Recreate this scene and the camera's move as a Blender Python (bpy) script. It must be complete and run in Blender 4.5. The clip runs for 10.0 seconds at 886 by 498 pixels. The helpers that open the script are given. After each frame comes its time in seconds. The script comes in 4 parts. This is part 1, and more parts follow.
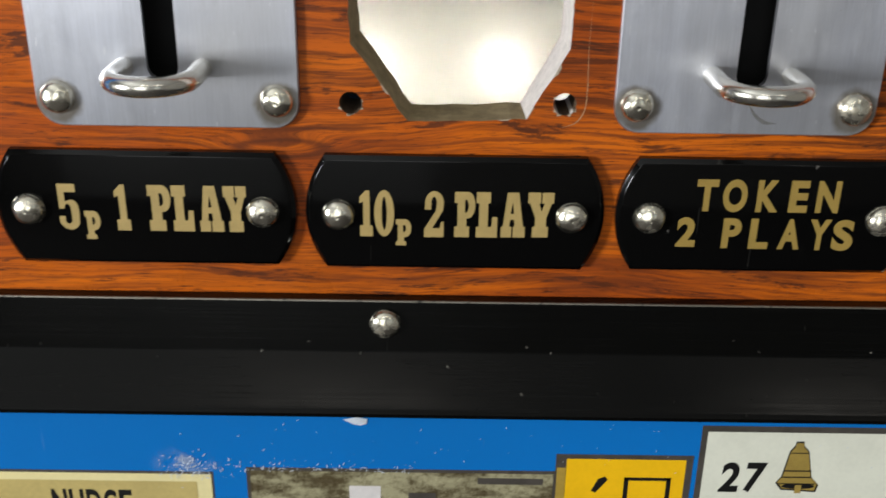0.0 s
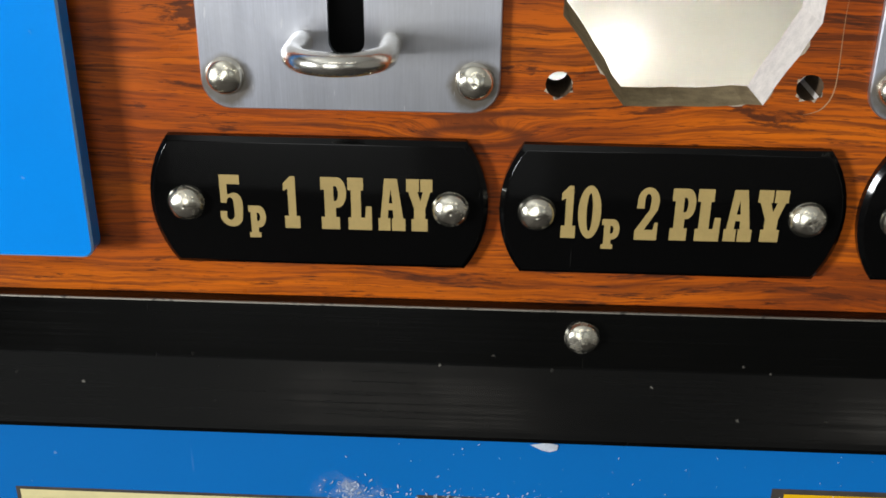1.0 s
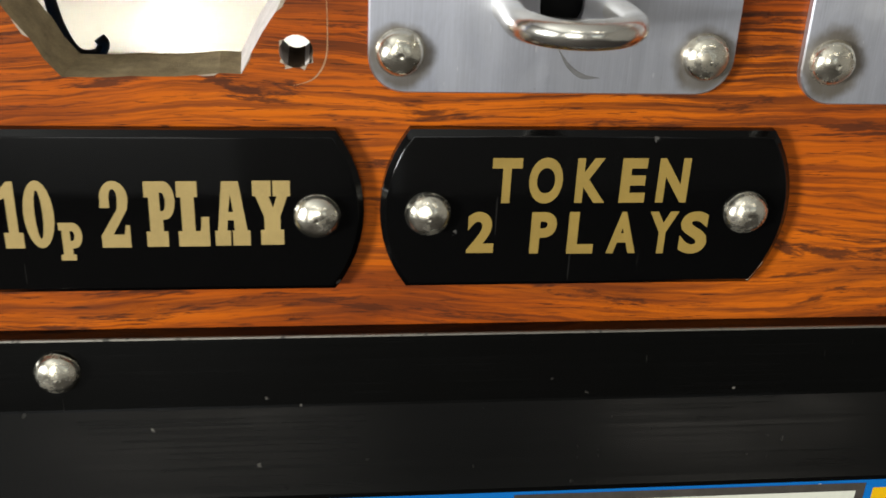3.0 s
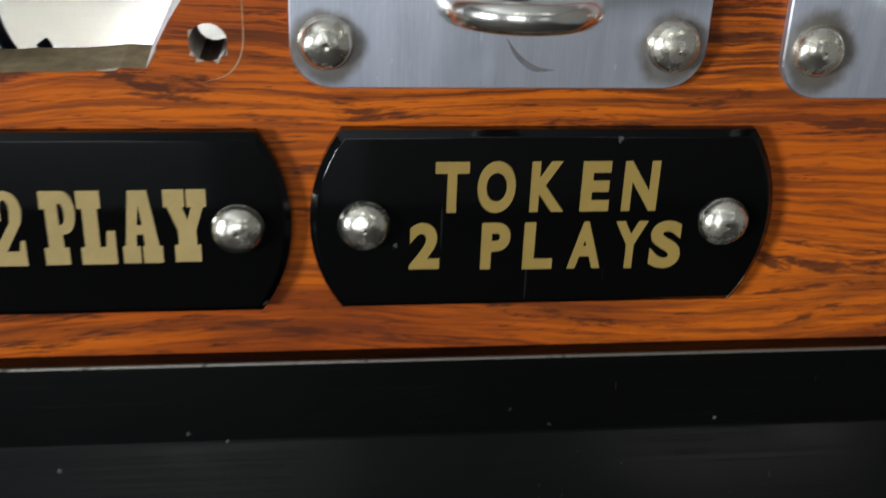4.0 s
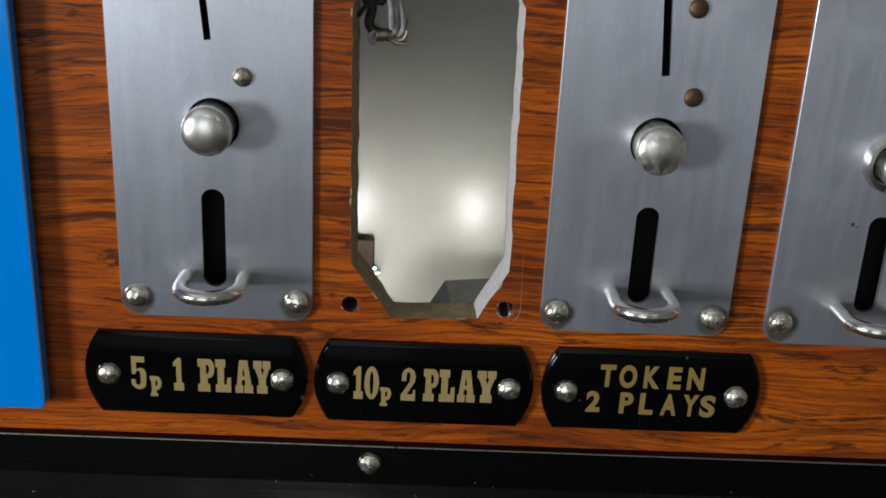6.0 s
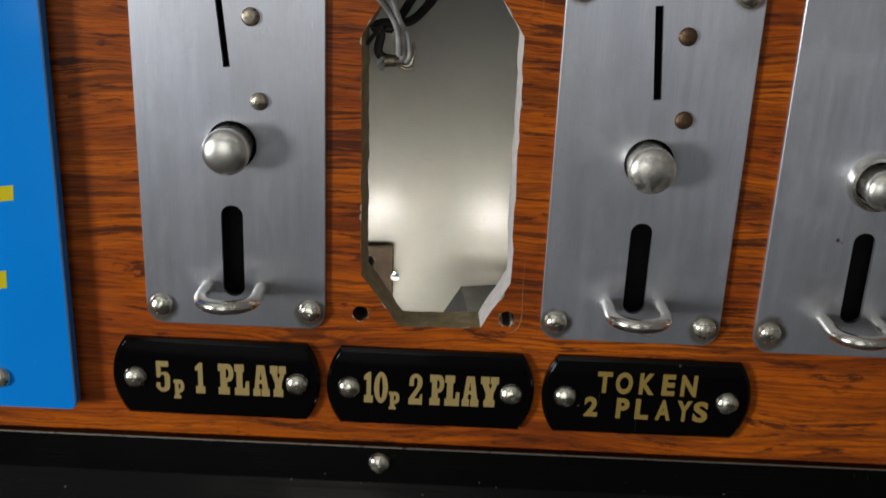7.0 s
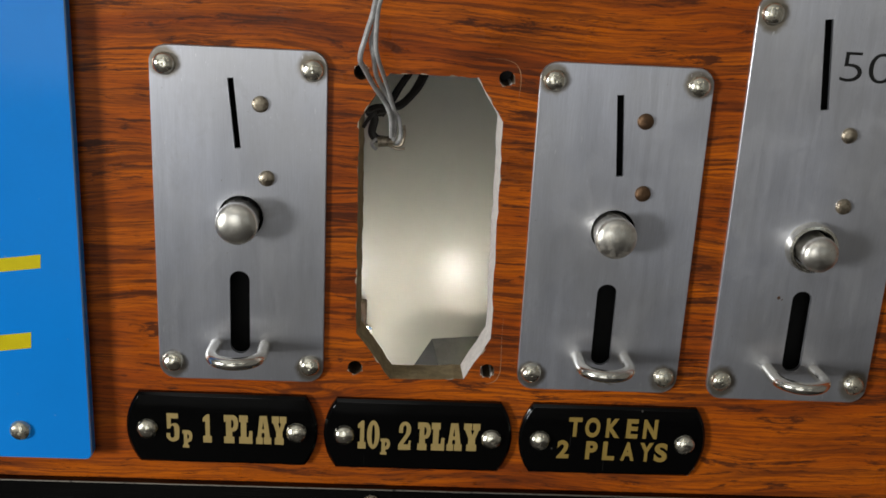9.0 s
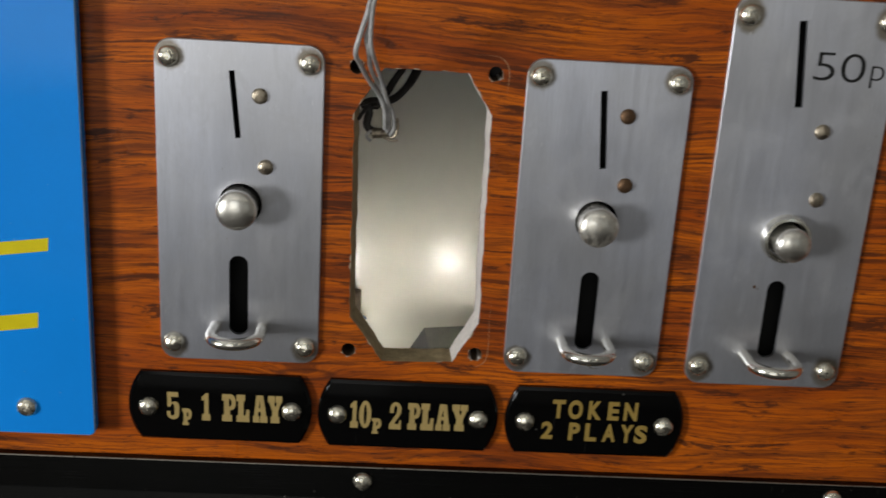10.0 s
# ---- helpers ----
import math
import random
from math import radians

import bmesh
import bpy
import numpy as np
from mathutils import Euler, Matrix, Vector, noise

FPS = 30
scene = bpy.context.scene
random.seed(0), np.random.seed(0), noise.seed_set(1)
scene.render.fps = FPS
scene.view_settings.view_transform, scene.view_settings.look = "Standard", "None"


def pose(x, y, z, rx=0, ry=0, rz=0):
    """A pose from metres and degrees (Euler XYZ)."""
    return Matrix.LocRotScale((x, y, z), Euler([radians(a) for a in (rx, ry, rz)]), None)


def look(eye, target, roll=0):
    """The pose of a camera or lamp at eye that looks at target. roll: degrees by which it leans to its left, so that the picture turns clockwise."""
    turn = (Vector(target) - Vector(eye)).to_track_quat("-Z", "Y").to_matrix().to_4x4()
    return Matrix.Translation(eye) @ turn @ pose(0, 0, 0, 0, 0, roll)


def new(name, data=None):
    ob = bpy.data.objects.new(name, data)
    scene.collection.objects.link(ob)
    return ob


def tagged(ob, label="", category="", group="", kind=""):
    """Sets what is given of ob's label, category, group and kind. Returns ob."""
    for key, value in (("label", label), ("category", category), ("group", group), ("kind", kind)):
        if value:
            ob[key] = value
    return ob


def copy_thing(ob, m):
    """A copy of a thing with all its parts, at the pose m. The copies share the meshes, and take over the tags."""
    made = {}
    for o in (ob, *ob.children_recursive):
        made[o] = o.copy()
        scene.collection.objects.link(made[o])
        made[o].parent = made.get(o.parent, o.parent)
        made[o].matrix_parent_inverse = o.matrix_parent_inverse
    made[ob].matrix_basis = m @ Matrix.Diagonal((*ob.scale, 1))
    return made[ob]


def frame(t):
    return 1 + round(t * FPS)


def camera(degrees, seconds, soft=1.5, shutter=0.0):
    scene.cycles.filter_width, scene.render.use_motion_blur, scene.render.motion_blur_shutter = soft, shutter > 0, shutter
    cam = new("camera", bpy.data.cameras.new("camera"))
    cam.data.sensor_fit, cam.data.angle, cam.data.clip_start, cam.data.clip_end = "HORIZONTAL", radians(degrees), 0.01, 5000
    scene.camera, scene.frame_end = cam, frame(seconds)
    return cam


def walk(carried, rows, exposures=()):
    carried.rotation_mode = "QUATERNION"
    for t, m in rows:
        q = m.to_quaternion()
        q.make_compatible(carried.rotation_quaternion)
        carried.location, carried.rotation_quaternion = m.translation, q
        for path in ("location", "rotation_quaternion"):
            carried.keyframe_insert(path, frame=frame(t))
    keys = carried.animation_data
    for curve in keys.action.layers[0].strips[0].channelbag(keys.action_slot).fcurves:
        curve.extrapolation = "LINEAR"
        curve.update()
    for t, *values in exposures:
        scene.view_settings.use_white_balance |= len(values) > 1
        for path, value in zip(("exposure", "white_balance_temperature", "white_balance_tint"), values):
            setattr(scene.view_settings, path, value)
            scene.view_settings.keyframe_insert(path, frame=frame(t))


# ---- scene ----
# Coin-entry panel of an old fruit machine. Sizes in millimetres times MM; the wooden face lies in the plane y = 0.
cam = camera(45.0, 10.0, soft=1.6, shutter=0.45)
# seconds, x, y, z, pitch, roll, yaw
ROWS = [
    (0.0, 0.00268, -0.23889, 1.21951, -24.901, -0.878, 0.076),
    (0.5, -0.01263, -0.23123, 1.22582, -26.863, -0.934, 1.181),
    (0.8, -0.03063, -0.21078, 1.20783, -25.365, -0.921, 0.724),
    (1.0, -0.03157, -0.20852, 1.20857, -25.652, -0.411, 2.764),
    (1.5, -0.03807, -0.20831, 1.20588, -25.590, -1.381, 1.271),
    (1.7, -0.02515, -0.20173, 1.19899, -25.191, -2.038, -1.158),
    (2.0, 0.00340, -0.19158, 1.19094, -23.899, -1.920, -2.283),
    (2.2, 0.02110, -0.17611, 1.19415, -25.426, -2.345, -4.040),
    (2.3, 0.03045, -0.17173, 1.19683, -26.898, -1.756, -3.611),
    (2.5, 0.03266, -0.17403, 1.19307, -25.055, -2.125, -5.184),
    (2.7, 0.03231, -0.17226, 1.19252, -25.270, -2.523, -6.355),
    (3.8, 0.04784, -0.15473, 1.18658, -26.308, -1.907, -5.274),
    (4.0, 0.04756, -0.15023, 1.18410, -25.007, -1.920, -6.083),
    (4.2, 0.04980, -0.14288, 1.18804, -25.507, -2.619, -6.775),
    (4.5, 0.05417, -0.14655, 1.18816, -24.856, -2.009, -5.588),
    (4.8, 0.05352, -0.14629, 1.18968, -25.041, -2.294, -5.366),
    (5.0, 0.04945, -0.16142, 1.19233, -23.688, -1.947, -4.867),
    (5.2, 0.04395, -0.19848, 1.21738, -23.424, -1.360, -2.342),
    (5.5, 0.02086, -0.26977, 1.25987, -22.010, -1.584, -0.732),
    (5.7, 0.00733, -0.29753, 1.27471, -21.194, -2.304, -0.309),
    (6.8, -0.00075, -0.32524, 1.29303, -20.532, -2.982, -0.655),
    (7.0, 0.01061, -0.33063, 1.29660, -20.928, -2.289, 1.128),
    (7.2, 0.00599, -0.33871, 1.29385, -21.064, -2.296, 0.353),
    (7.5, 0.00249, -0.34771, 1.30260, -19.457, -2.213, -0.423),
    (7.7, -0.00149, -0.35186, 1.31363, -19.511, -2.316, -0.518),
    (8.0, -0.00764, -0.35571, 1.32611, -17.564, -2.616, -1.636),
    (8.2, -0.00465, -0.35219, 1.32708, -17.312, -2.508, -1.645),
    (8.5, -0.00473, -0.35876, 1.32737, -18.077, -2.602, -1.575),
    (8.7, -0.00327, -0.36344, 1.32314, -18.432, -2.684, -1.470),
    (9.0, -0.00363, -0.36717, 1.31472, -18.268, -2.811, -1.631),
    (9.2, -0.00475, -0.36857, 1.31632, -17.916, -2.800, -2.018),
    (9.5, -0.00542, -0.36957, 1.31798, -18.242, -2.851, -1.260),
    (9.8, -0.00350, -0.37780, 1.31697, -18.783, -3.187, -0.878),
    (10.0, -0.00207, -0.38496, 1.31700, -18.426, -3.412, -1.647),
]
EXPOSURES = [(0.0, -0.79, 6600, 10), (1.5, -0.72, 6600, 10), (2.5, -0.42, 6950, 10), (4.0, -0.88, 6100, 10), (4.5, -0.92, 5900, 10), (5.0, -1.0, 5900, 10), (5.5, -1.35, 6000, 10), (7.0, -1.6, 6600, 10), (8.0, -1.5, 6800, 10), (10.0, -1.45, 6800, 10)]
walk(cam, [(t, pose(x, y, z, 90 + pitch, roll, yaw)) for t, x, y, z, pitch, roll, yaw in ROWS], EXPOSURES)

# ---- world and lights ----
world = bpy.data.worlds.new("sky")
scene.world = world
world.use_nodes = True
wt = world.node_tree
sky = wt.nodes.new("ShaderNodeTexSky")
sky.sky_type = "NISHITA"
sky.sun_disc = False
sky.sun_elevation, sky.sun_rotation = radians(35), radians(230)
wt.links.new(sky.outputs[0], wt.nodes["Background"].inputs[0])
wt.nodes["Background"].inputs[1].default_value = 0.12


def area_lamp(name, eye, target, width, height, watts, colour):
    data = bpy.data.lights.new(name, "AREA")
    data.shape, data.size, data.size_y, data.energy, data.color = "RECTANGLE", width, height, watts, colour
    ob = new(name, data)
    ob.matrix_world = look(eye, target)
    return ob


WINDOW_WATTS, CEILING_WATTS, BULB_GLOW, TUBE_GLOW = 112, 2.4, 300.0, 8.0
area_lamp("window_light", (-1.86, -1.28, 1.22), (0, -1.28, 1.22), 0.46, 0.46, WINDOW_WATTS, (0.93, 0.97, 1.0))
for lx in (-0.22, 0.95):
    area_lamp("ceiling_light_glow", (lx, -1.75, 2.335), (lx, -1.75, 0), 0.5, 0.16, CEILING_WATTS, (1.0, 0.95, 0.86))

area_lamp("glazed_door_light", (-0.72, -2.93, 1.36), (-0.72, 0, 1.36), 1.2, 1.26, 18, (0.93, 0.97, 1.0))
area_lamp("rear_window_light", (1.25, -2.93, 1.36), (1.25, 0, 1.36), 0.8, 1.06, 1.6, (0.93, 0.97, 1.0))

# ---- materials ----
MM = 0.001


class Nodes:
    """A small builder for one node material with world-space coordinates."""

    def __init__(self, name):
        self.mat = bpy.data.materials.new(name)
        self.mat.use_nodes = True
        self.tree = self.mat.node_tree
        self.out = self.tree.nodes["Principled BSDF"]
        self.pos = self.tree.nodes.new("ShaderNodeNewGeometry").outputs["Position"]

    def link(self, value, socket):
        if isinstance(value, (int, float)):
            socket.default_value = value
        elif isinstance(value, tuple):
            socket.default_value = (*value, 1.0) if len(socket.default_value) == 4 and len(value) == 3 else value
        else:
            self.tree.links.new(value, socket)

    def scaled(self, sx, sy, sz, vector=None, shift=(0, 0, 0)):
        n = self.tree.nodes.new("ShaderNodeMapping")
        n.inputs["Scale"].default_value = (sx, sy, sz)
        n.inputs["Location"].default_value = shift
        self.link(vector or self.pos, n.inputs["Vector"])
        return n.outputs[0]

    def noise(self, vector, scale=1.0, detail=4.0, rough=0.55, twist=0.0):
        n = self.tree.nodes.new("ShaderNodeTexNoise")
        for key, v in (("Scale", scale), ("Detail", detail), ("Roughness", rough), ("Distortion", twist)):
            n.inputs[key].default_value = v
        self.link(vector, n.inputs["Vector"])
        return n.outputs[0]

    def spread(self, value, a, b, lo=0.0, hi=1.0):
        n = self.tree.nodes.new("ShaderNodeMapRange")
        for key, v in (("From Min", a), ("From Max", b), ("To Min", lo), ("To Max", hi)):
            n.inputs[key].default_value = v
        n.interpolation_type = "SMOOTHSTEP"
        self.link(value, n.inputs["Value"])
        return n.outputs[0]

    def maths(self, op, a, b=0.0):
        n = self.tree.nodes.new("ShaderNodeMath")
        n.operation = op
        self.link(a, n.inputs[0])
        self.link(b, n.inputs[1])
        return n.outputs[0]

    def vec(self, op, a, b):
        n = self.tree.nodes.new("ShaderNodeVectorMath")
        n.operation = op
        self.link(a, n.inputs[0])
        self.link(b, n.inputs[1])
        return n.outputs[0]

    def join(self, x, y, z):
        n = self.tree.nodes.new("ShaderNodeCombineXYZ")
        for v, s in zip((x, y, z), n.inputs):
            self.link(v, s)
        return n.outputs[0]

    def mix(self, fac, a, b):
        n = self.tree.nodes.new("ShaderNodeMix")
        n.data_type = "RGBA"
        self.link(fac, n.inputs[0])
        self.link(a, n.inputs[6])
        self.link(b, n.inputs[7])
        return n.outputs[2]

    def random(self):
        return self.tree.nodes.new("ShaderNodeObjectInfo").outputs["Random"]

    def bump(self, height, strength, metres):
        n = self.tree.nodes.new("ShaderNodeBump")
        n.inputs["Strength"].default_value, n.inputs["Distance"].default_value = strength, metres
        self.link(height, n.inputs["Height"])
        self.link(n.outputs[0], self.out.inputs["Normal"])

    def done(self, **values):
        for key, v in values.items():
            self.link(v, self.out.inputs[key.replace("_", " ")])
        return self.mat


def make_wood():
    m = Nodes("rosewood_laminate")
    sway = m.maths("SUBTRACT", m.noise(m.scaled(7, 0, 16), detail=2, rough=0.5), 0.5)
    swirl = m.maths("SUBTRACT", m.noise(m.scaled(55, 0, 150), detail=3), 0.5)
    lift = m.maths("ADD", m.maths("MULTIPLY", sway, 0.022), m.maths("MULTIPLY", swirl, 0.0024))
    away = m.tree.nodes.new("ShaderNodeVectorMath")
    away.operation = "LENGTH"
    m.link(m.vec("MULTIPLY", m.vec("SUBTRACT", m.vec("ADD", m.pos, m.join(0.0, 0.0, m.maths("MULTIPLY", swirl, 0.002))), (-0.0345, 0.0, 1.1342)), (95.0, 0.0, 430.0)), away.inputs[0])
    knot = m.spread(away.outputs["Value"], 0.0, 2.2, 1.0, 0.0)
    lift = m.maths("ADD", lift, m.maths("MULTIPLY", knot, 0.004))
    warped = m.vec("ADD", m.pos, m.join(0.0, 0.0, lift))
    tone = m.spread(m.noise(m.scaled(6, 0, 70, warped), detail=4), 0.36, 0.64)
    base = m.mix(tone, (0.64, 0.142, 0.008), (0.42, 0.077, 0.007))
    fine = m.spread(m.noise(m.scaled(30, 0, 1000, warped), detail=7, rough=0.68), 0.44, 0.62)
    base = m.mix(m.maths("MULTIPLY", fine, 0.74), base, (0.17, 0.038, 0.011))
    broad = m.spread(m.noise(m.scaled(7, 0, 130, warped, (3.1, 0, 5.7)), detail=9, rough=0.70, twist=0.3), 0.50, 0.62)
    base = m.mix(m.maths("MULTIPLY", broad, 0.55), base, (0.095, 0.025, 0.011))
    streak = m.noise(m.scaled(14, 0, 560, warped), detail=8, rough=0.66, twist=0.25)
    clump = m.spread(m.noise(m.scaled(9, 0, 34, m.pos, (1.3, 0, 2.2)), detail=3), 0.34, 0.66, -0.045, 0.032)
    height = m.tree.nodes.new("ShaderNodeSeparateXYZ")
    m.link(m.pos, height.inputs[0])
    dense = m.maths("MULTIPLY", m.spread(height.outputs[2], 1.118, 1.152, 0.30, 1.0), m.spread(height.outputs[2], 1.255, 1.285, 1.0, 0.55))
    dense = m.maths("MULTIPLY", dense, m.spread(m.noise(m.scaled(16, 0, 60, m.pos, (4.0, 0, 0.6)), detail=3), 0.36, 0.60, 0.45, 1.0))
    dark = m.spread(m.maths("ADD", streak, clump), 0.50, 0.585)
    base = m.mix(m.maths("MULTIPLY", m.maths("MULTIPLY", dark, dense), 0.90), base, (0.072, 0.021, 0.010))
    blot = m.spread(m.noise(m.scaled(24, 0, 170, warped, (8.3, 0, 2.6)), detail=9, rough=0.72, twist=0.35), 0.545, 0.60)
    base = m.mix(m.maths("MULTIPLY", blot, 0.85), base, (0.070, 0.022, 0.011))
    hair = m.noise(m.scaled(11, 0, 1250, warped, (0.7, 0, 1.9)), detail=7, rough=0.7, twist=0.2)
    base = m.mix(m.maths("MULTIPLY", m.spread(m.maths("ADD", hair, m.maths("MULTIPLY", clump, 0.6)), 0.535, 0.59), m.maths("MULTIPLY", dense, 0.75)), base, (0.085, 0.024, 0.009))
    eye = m.maths("MULTIPLY", m.spread(away.outputs["Value"], 0.55, 0.95), m.spread(away.outputs["Value"], 0.95, 1.35, 1.0, 0.0))
    base = m.mix(m.maths("MULTIPLY", eye, 0.7), base, (0.085, 0.023, 0.010))
    pores = m.spread(m.noise(m.scaled(110, 0, 2100, m.pos), detail=4, rough=0.65), 0.585, 0.645)
    base = m.mix(m.maths("MULTIPLY", pores, 0.8), base, (0.038, 0.014, 0.009))
    grime = m.noise(m.pos, 60, 4)
    m.bump(m.maths("ADD", m.maths("MULTIPLY", streak, 0.6), m.maths("MULTIPLY", pores, -0.4)), 0.12, 0.0003)
    return m.done(Base_Color=base, Roughness=m.spread(grime, 0.3, 0.7, 0.26, 0.42), Specular_IOR_Level=0.2)


def make_brushed(name, colour, rough):
    m = Nodes(name)
    lines = m.noise(m.scaled(3200, 3200, 90), detail=5, rough=0.7)
    coarse = m.noise(m.scaled(420, 420, 14), detail=4)
    cloud = m.noise(m.pos, 38, 5, 0.6)
    tint = m.mix(m.spread(lines, 0.35, 0.7), tuple(c * 0.86 for c in colour), colour)
    tint = m.mix(m.spread(cloud, 0.35, 0.75, 0.0, 0.30), tint, (0.40, 0.385, 0.35))
    haze = m.noise(m.scaled(16, 16, 9), detail=3, rough=0.5)
    tint = m.mix(m.spread(haze, 0.36, 0.64, 0.0, 0.55), tint, (0.46, 0.455, 0.46))
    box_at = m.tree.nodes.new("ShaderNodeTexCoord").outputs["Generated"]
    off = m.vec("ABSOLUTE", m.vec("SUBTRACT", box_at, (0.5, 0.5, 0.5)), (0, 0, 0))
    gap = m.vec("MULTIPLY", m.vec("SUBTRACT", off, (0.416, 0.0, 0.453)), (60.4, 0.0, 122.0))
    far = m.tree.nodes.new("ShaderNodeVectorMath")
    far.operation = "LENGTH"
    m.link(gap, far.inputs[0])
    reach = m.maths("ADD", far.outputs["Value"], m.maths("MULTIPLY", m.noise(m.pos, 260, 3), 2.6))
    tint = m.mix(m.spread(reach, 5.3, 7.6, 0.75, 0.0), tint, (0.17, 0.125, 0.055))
    touch = m.spread(m.noise(m.scaled(70, 70, 45, m.pos, (2.0, 0, 7.0)), detail=6, rough=0.62, twist=0.6), 0.50, 0.66)
    tint = m.mix(m.maths("MULTIPLY", touch, 0.28), tint, (0.36, 0.36, 0.37))
    nick = m.spread(m.noise(m.scaled(1500, 1500, 260), detail=2), 0.72, 0.76)
    tint = m.mix(m.maths("MULTIPLY", nick, 0.5), tint, (0.95, 0.95, 0.98))
    spots = m.spread(m.noise(m.pos, 520, 2), 0.74, 0.80)
    tint = m.mix(m.maths("MULTIPLY", spots, 0.5), tint, (0.20, 0.16, 0.12))
    m.bump(m.maths("ADD", lines, m.maths("MULTIPLY", coarse, 0.10)), 0.2, 0.00010)
    r = m.maths("ADD", m.spread(cloud, 0.3, 0.7, -0.03, 0.04), m.spread(coarse, 0.3, 0.7, rough - 0.02, rough + 0.02))
    return m.done(Base_Color=tint, Metallic=0.86, Roughness=m.maths("ADD", r, m.maths("MULTIPLY", touch, 0.07)), Anisotropic=0.7, Tangent=m.join(1.0, 0.0, 0.0))


def make_worn_metal(name, colour, stain, rough, amount, bumpy):
    m = Nodes(name)
    big = m.noise(m.pos, 330, 4, 0.6)
    small = m.noise(m.pos, 1500, 4, 0.6)
    shift = m.maths("MULTIPLY", m.maths("SUBTRACT", m.random(), 0.5), 0.12)
    mask = m.spread(m.maths("ADD", m.maths("ADD", m.maths("MULTIPLY", big, 0.7), m.maths("MULTIPLY", small, 0.3)), shift), 0.50, 0.66, 0.0, amount)
    m.bump(m.maths("ADD", m.maths("MULTIPLY", big, 1.0), m.maths("MULTIPLY", small, 0.5)), bumpy, 0.0005)
    return m.done(Base_Color=m.mix(mask, colour, stain), Metallic=m.maths("SUBTRACT", 1.0, m.maths("MULTIPLY", mask, 0.35)), Roughness=m.maths("ADD", rough, m.maths("MULTIPLY", mask, 0.25)))


def make_gloss(name, colour, rough, dust=0.25, dust_colour=(0.35, 0.33, 0.30), spec=0.5, drawn=0.0):
    m = Nodes(name)
    smear = m.noise(m.scaled(30, 30, 55), detail=5, rough=0.6)
    cells = m.tree.nodes.new("ShaderNodeTexVoronoi")
    cells.inputs["Scale"].default_value = 150
    m.link(m.vec("ADD", m.pos, m.join(m.maths("MULTIPLY", m.noise(m.pos, 1600, 2), 0.0015), 0.0, m.maths("MULTIPLY", m.noise(m.pos, 1300, 2), 0.0015))), cells.inputs["Vector"])
    pick = m.tree.nodes.new("ShaderNodeSeparateColor")
    m.link(cells.outputs["Color"], pick.inputs[0])
    specks = m.maths("MULTIPLY", m.spread(cells.outputs["Distance"], 0.03, 0.075, 1.0, 0.0), m.spread(pick.outputs[0], 0.55, 0.95))
    scratch = m.spread(m.noise(m.scaled(900, 900, 60), detail=2), 0.73, 0.78)
    tint = m.mix(m.maths("MULTIPLY", m.maths("MAXIMUM", specks, m.maths("MULTIPLY", scratch, 0.10)), dust), colour, dust_colour)
    shade = m.mix(m.spread(m.noise(m.pos, 14, 3), 0.35, 0.65, 0.0, 0.14), tint, tuple(c * 0.6 for c in colour))
    m.bump(smear, 0.05, 0.0004)
    gloss = m.spread(smear, 0.3, 0.72, rough * 0.8, rough * 1.35)
    if drawn:
        gloss = m.maths("ADD", gloss, m.spread(m.noise(m.scaled(9, 1500, 1500), detail=5, rough=0.65), 0.35, 0.7, 0.0, drawn))
    return m.done(Base_Color=shade, Roughness=gloss, Specular_IOR_Level=spec)


def make_paint(name, colour, rough, scale=40.0, amount=0.25, bumpy=0.08):
    m = Nodes(name)
    n = m.noise(m.pos, scale, 6, 0.6)
    f = m.noise(m.pos, scale * 9, 4, 0.6)
    both = m.maths("ADD", m.maths("MULTIPLY", n, 0.65), m.maths("MULTIPLY", f, 0.35))
    m.bump(both, bumpy, 0.0006)
    return m.done(Base_Color=m.mix(m.spread(both, 0.35, 0.68, 0.0, amount * 2), colour, tuple(c * 0.55 for c in colour)), Roughness=rough)


WOOD = make_wood()
STEEL = make_brushed("brushed_steel", (0.79, 0.815, 0.915), 0.35)
RIVET = make_worn_metal("tarnished_nickel", (0.97, 0.925, 0.78), (0.24, 0.17, 0.075), 0.21, 0.5, 0.16)
STUD = make_worn_metal("dulled_stud", (0.50, 0.43, 0.33), (0.10, 0.06, 0.035), 0.30, 0.9, 0.6)
CHROME = make_worn_metal("worn_chrome", (0.92, 0.89, 0.80), (0.42, 0.36, 0.24), 0.20, 0.25, 0.08)
KNOB = make_worn_metal("satin_knob", (0.93, 0.90, 0.82), (0.48, 0.42, 0.32), 0.30, 0.55, 0.05)
BLACK = make_gloss("black_laminate", (0.002, 0.002, 0.002), 0.09, 0.3, (0.35, 0.33, 0.30), 0.26)
TRIM = make_gloss("black_extrusion", (0.0022, 0.0022, 0.002), 0.17, 0.5, (0.30, 0.28, 0.24), 0.15, 0.09)
GOLD = make_paint("gold_lettering", (0.34, 0.225, 0.052), 0.5, 260, 0.15)
PALE_GOLD = make_paint("pale_gold_lettering", (0.44, 0.315, 0.115), 0.5, 260, 0.15)
BLUE = make_gloss("blue_acrylic", (0.002, 0.285, 0.91), 0.10, 0.22, (0.5, 0.6, 0.7), 0.3)
BLUE_GLASS = make_gloss("blue_printed_glass", (0.003, 0.16, 0.52), 0.10, 0.5, (0.6, 0.68, 0.75))
YELLOW = make_paint("yellow_ink", (0.80, 0.66, 0.01), 0.3, 120, 0.1)
AMBER = make_paint("amber_ink", (0.92, 0.52, 0.01), 0.25, 90, 0.1)
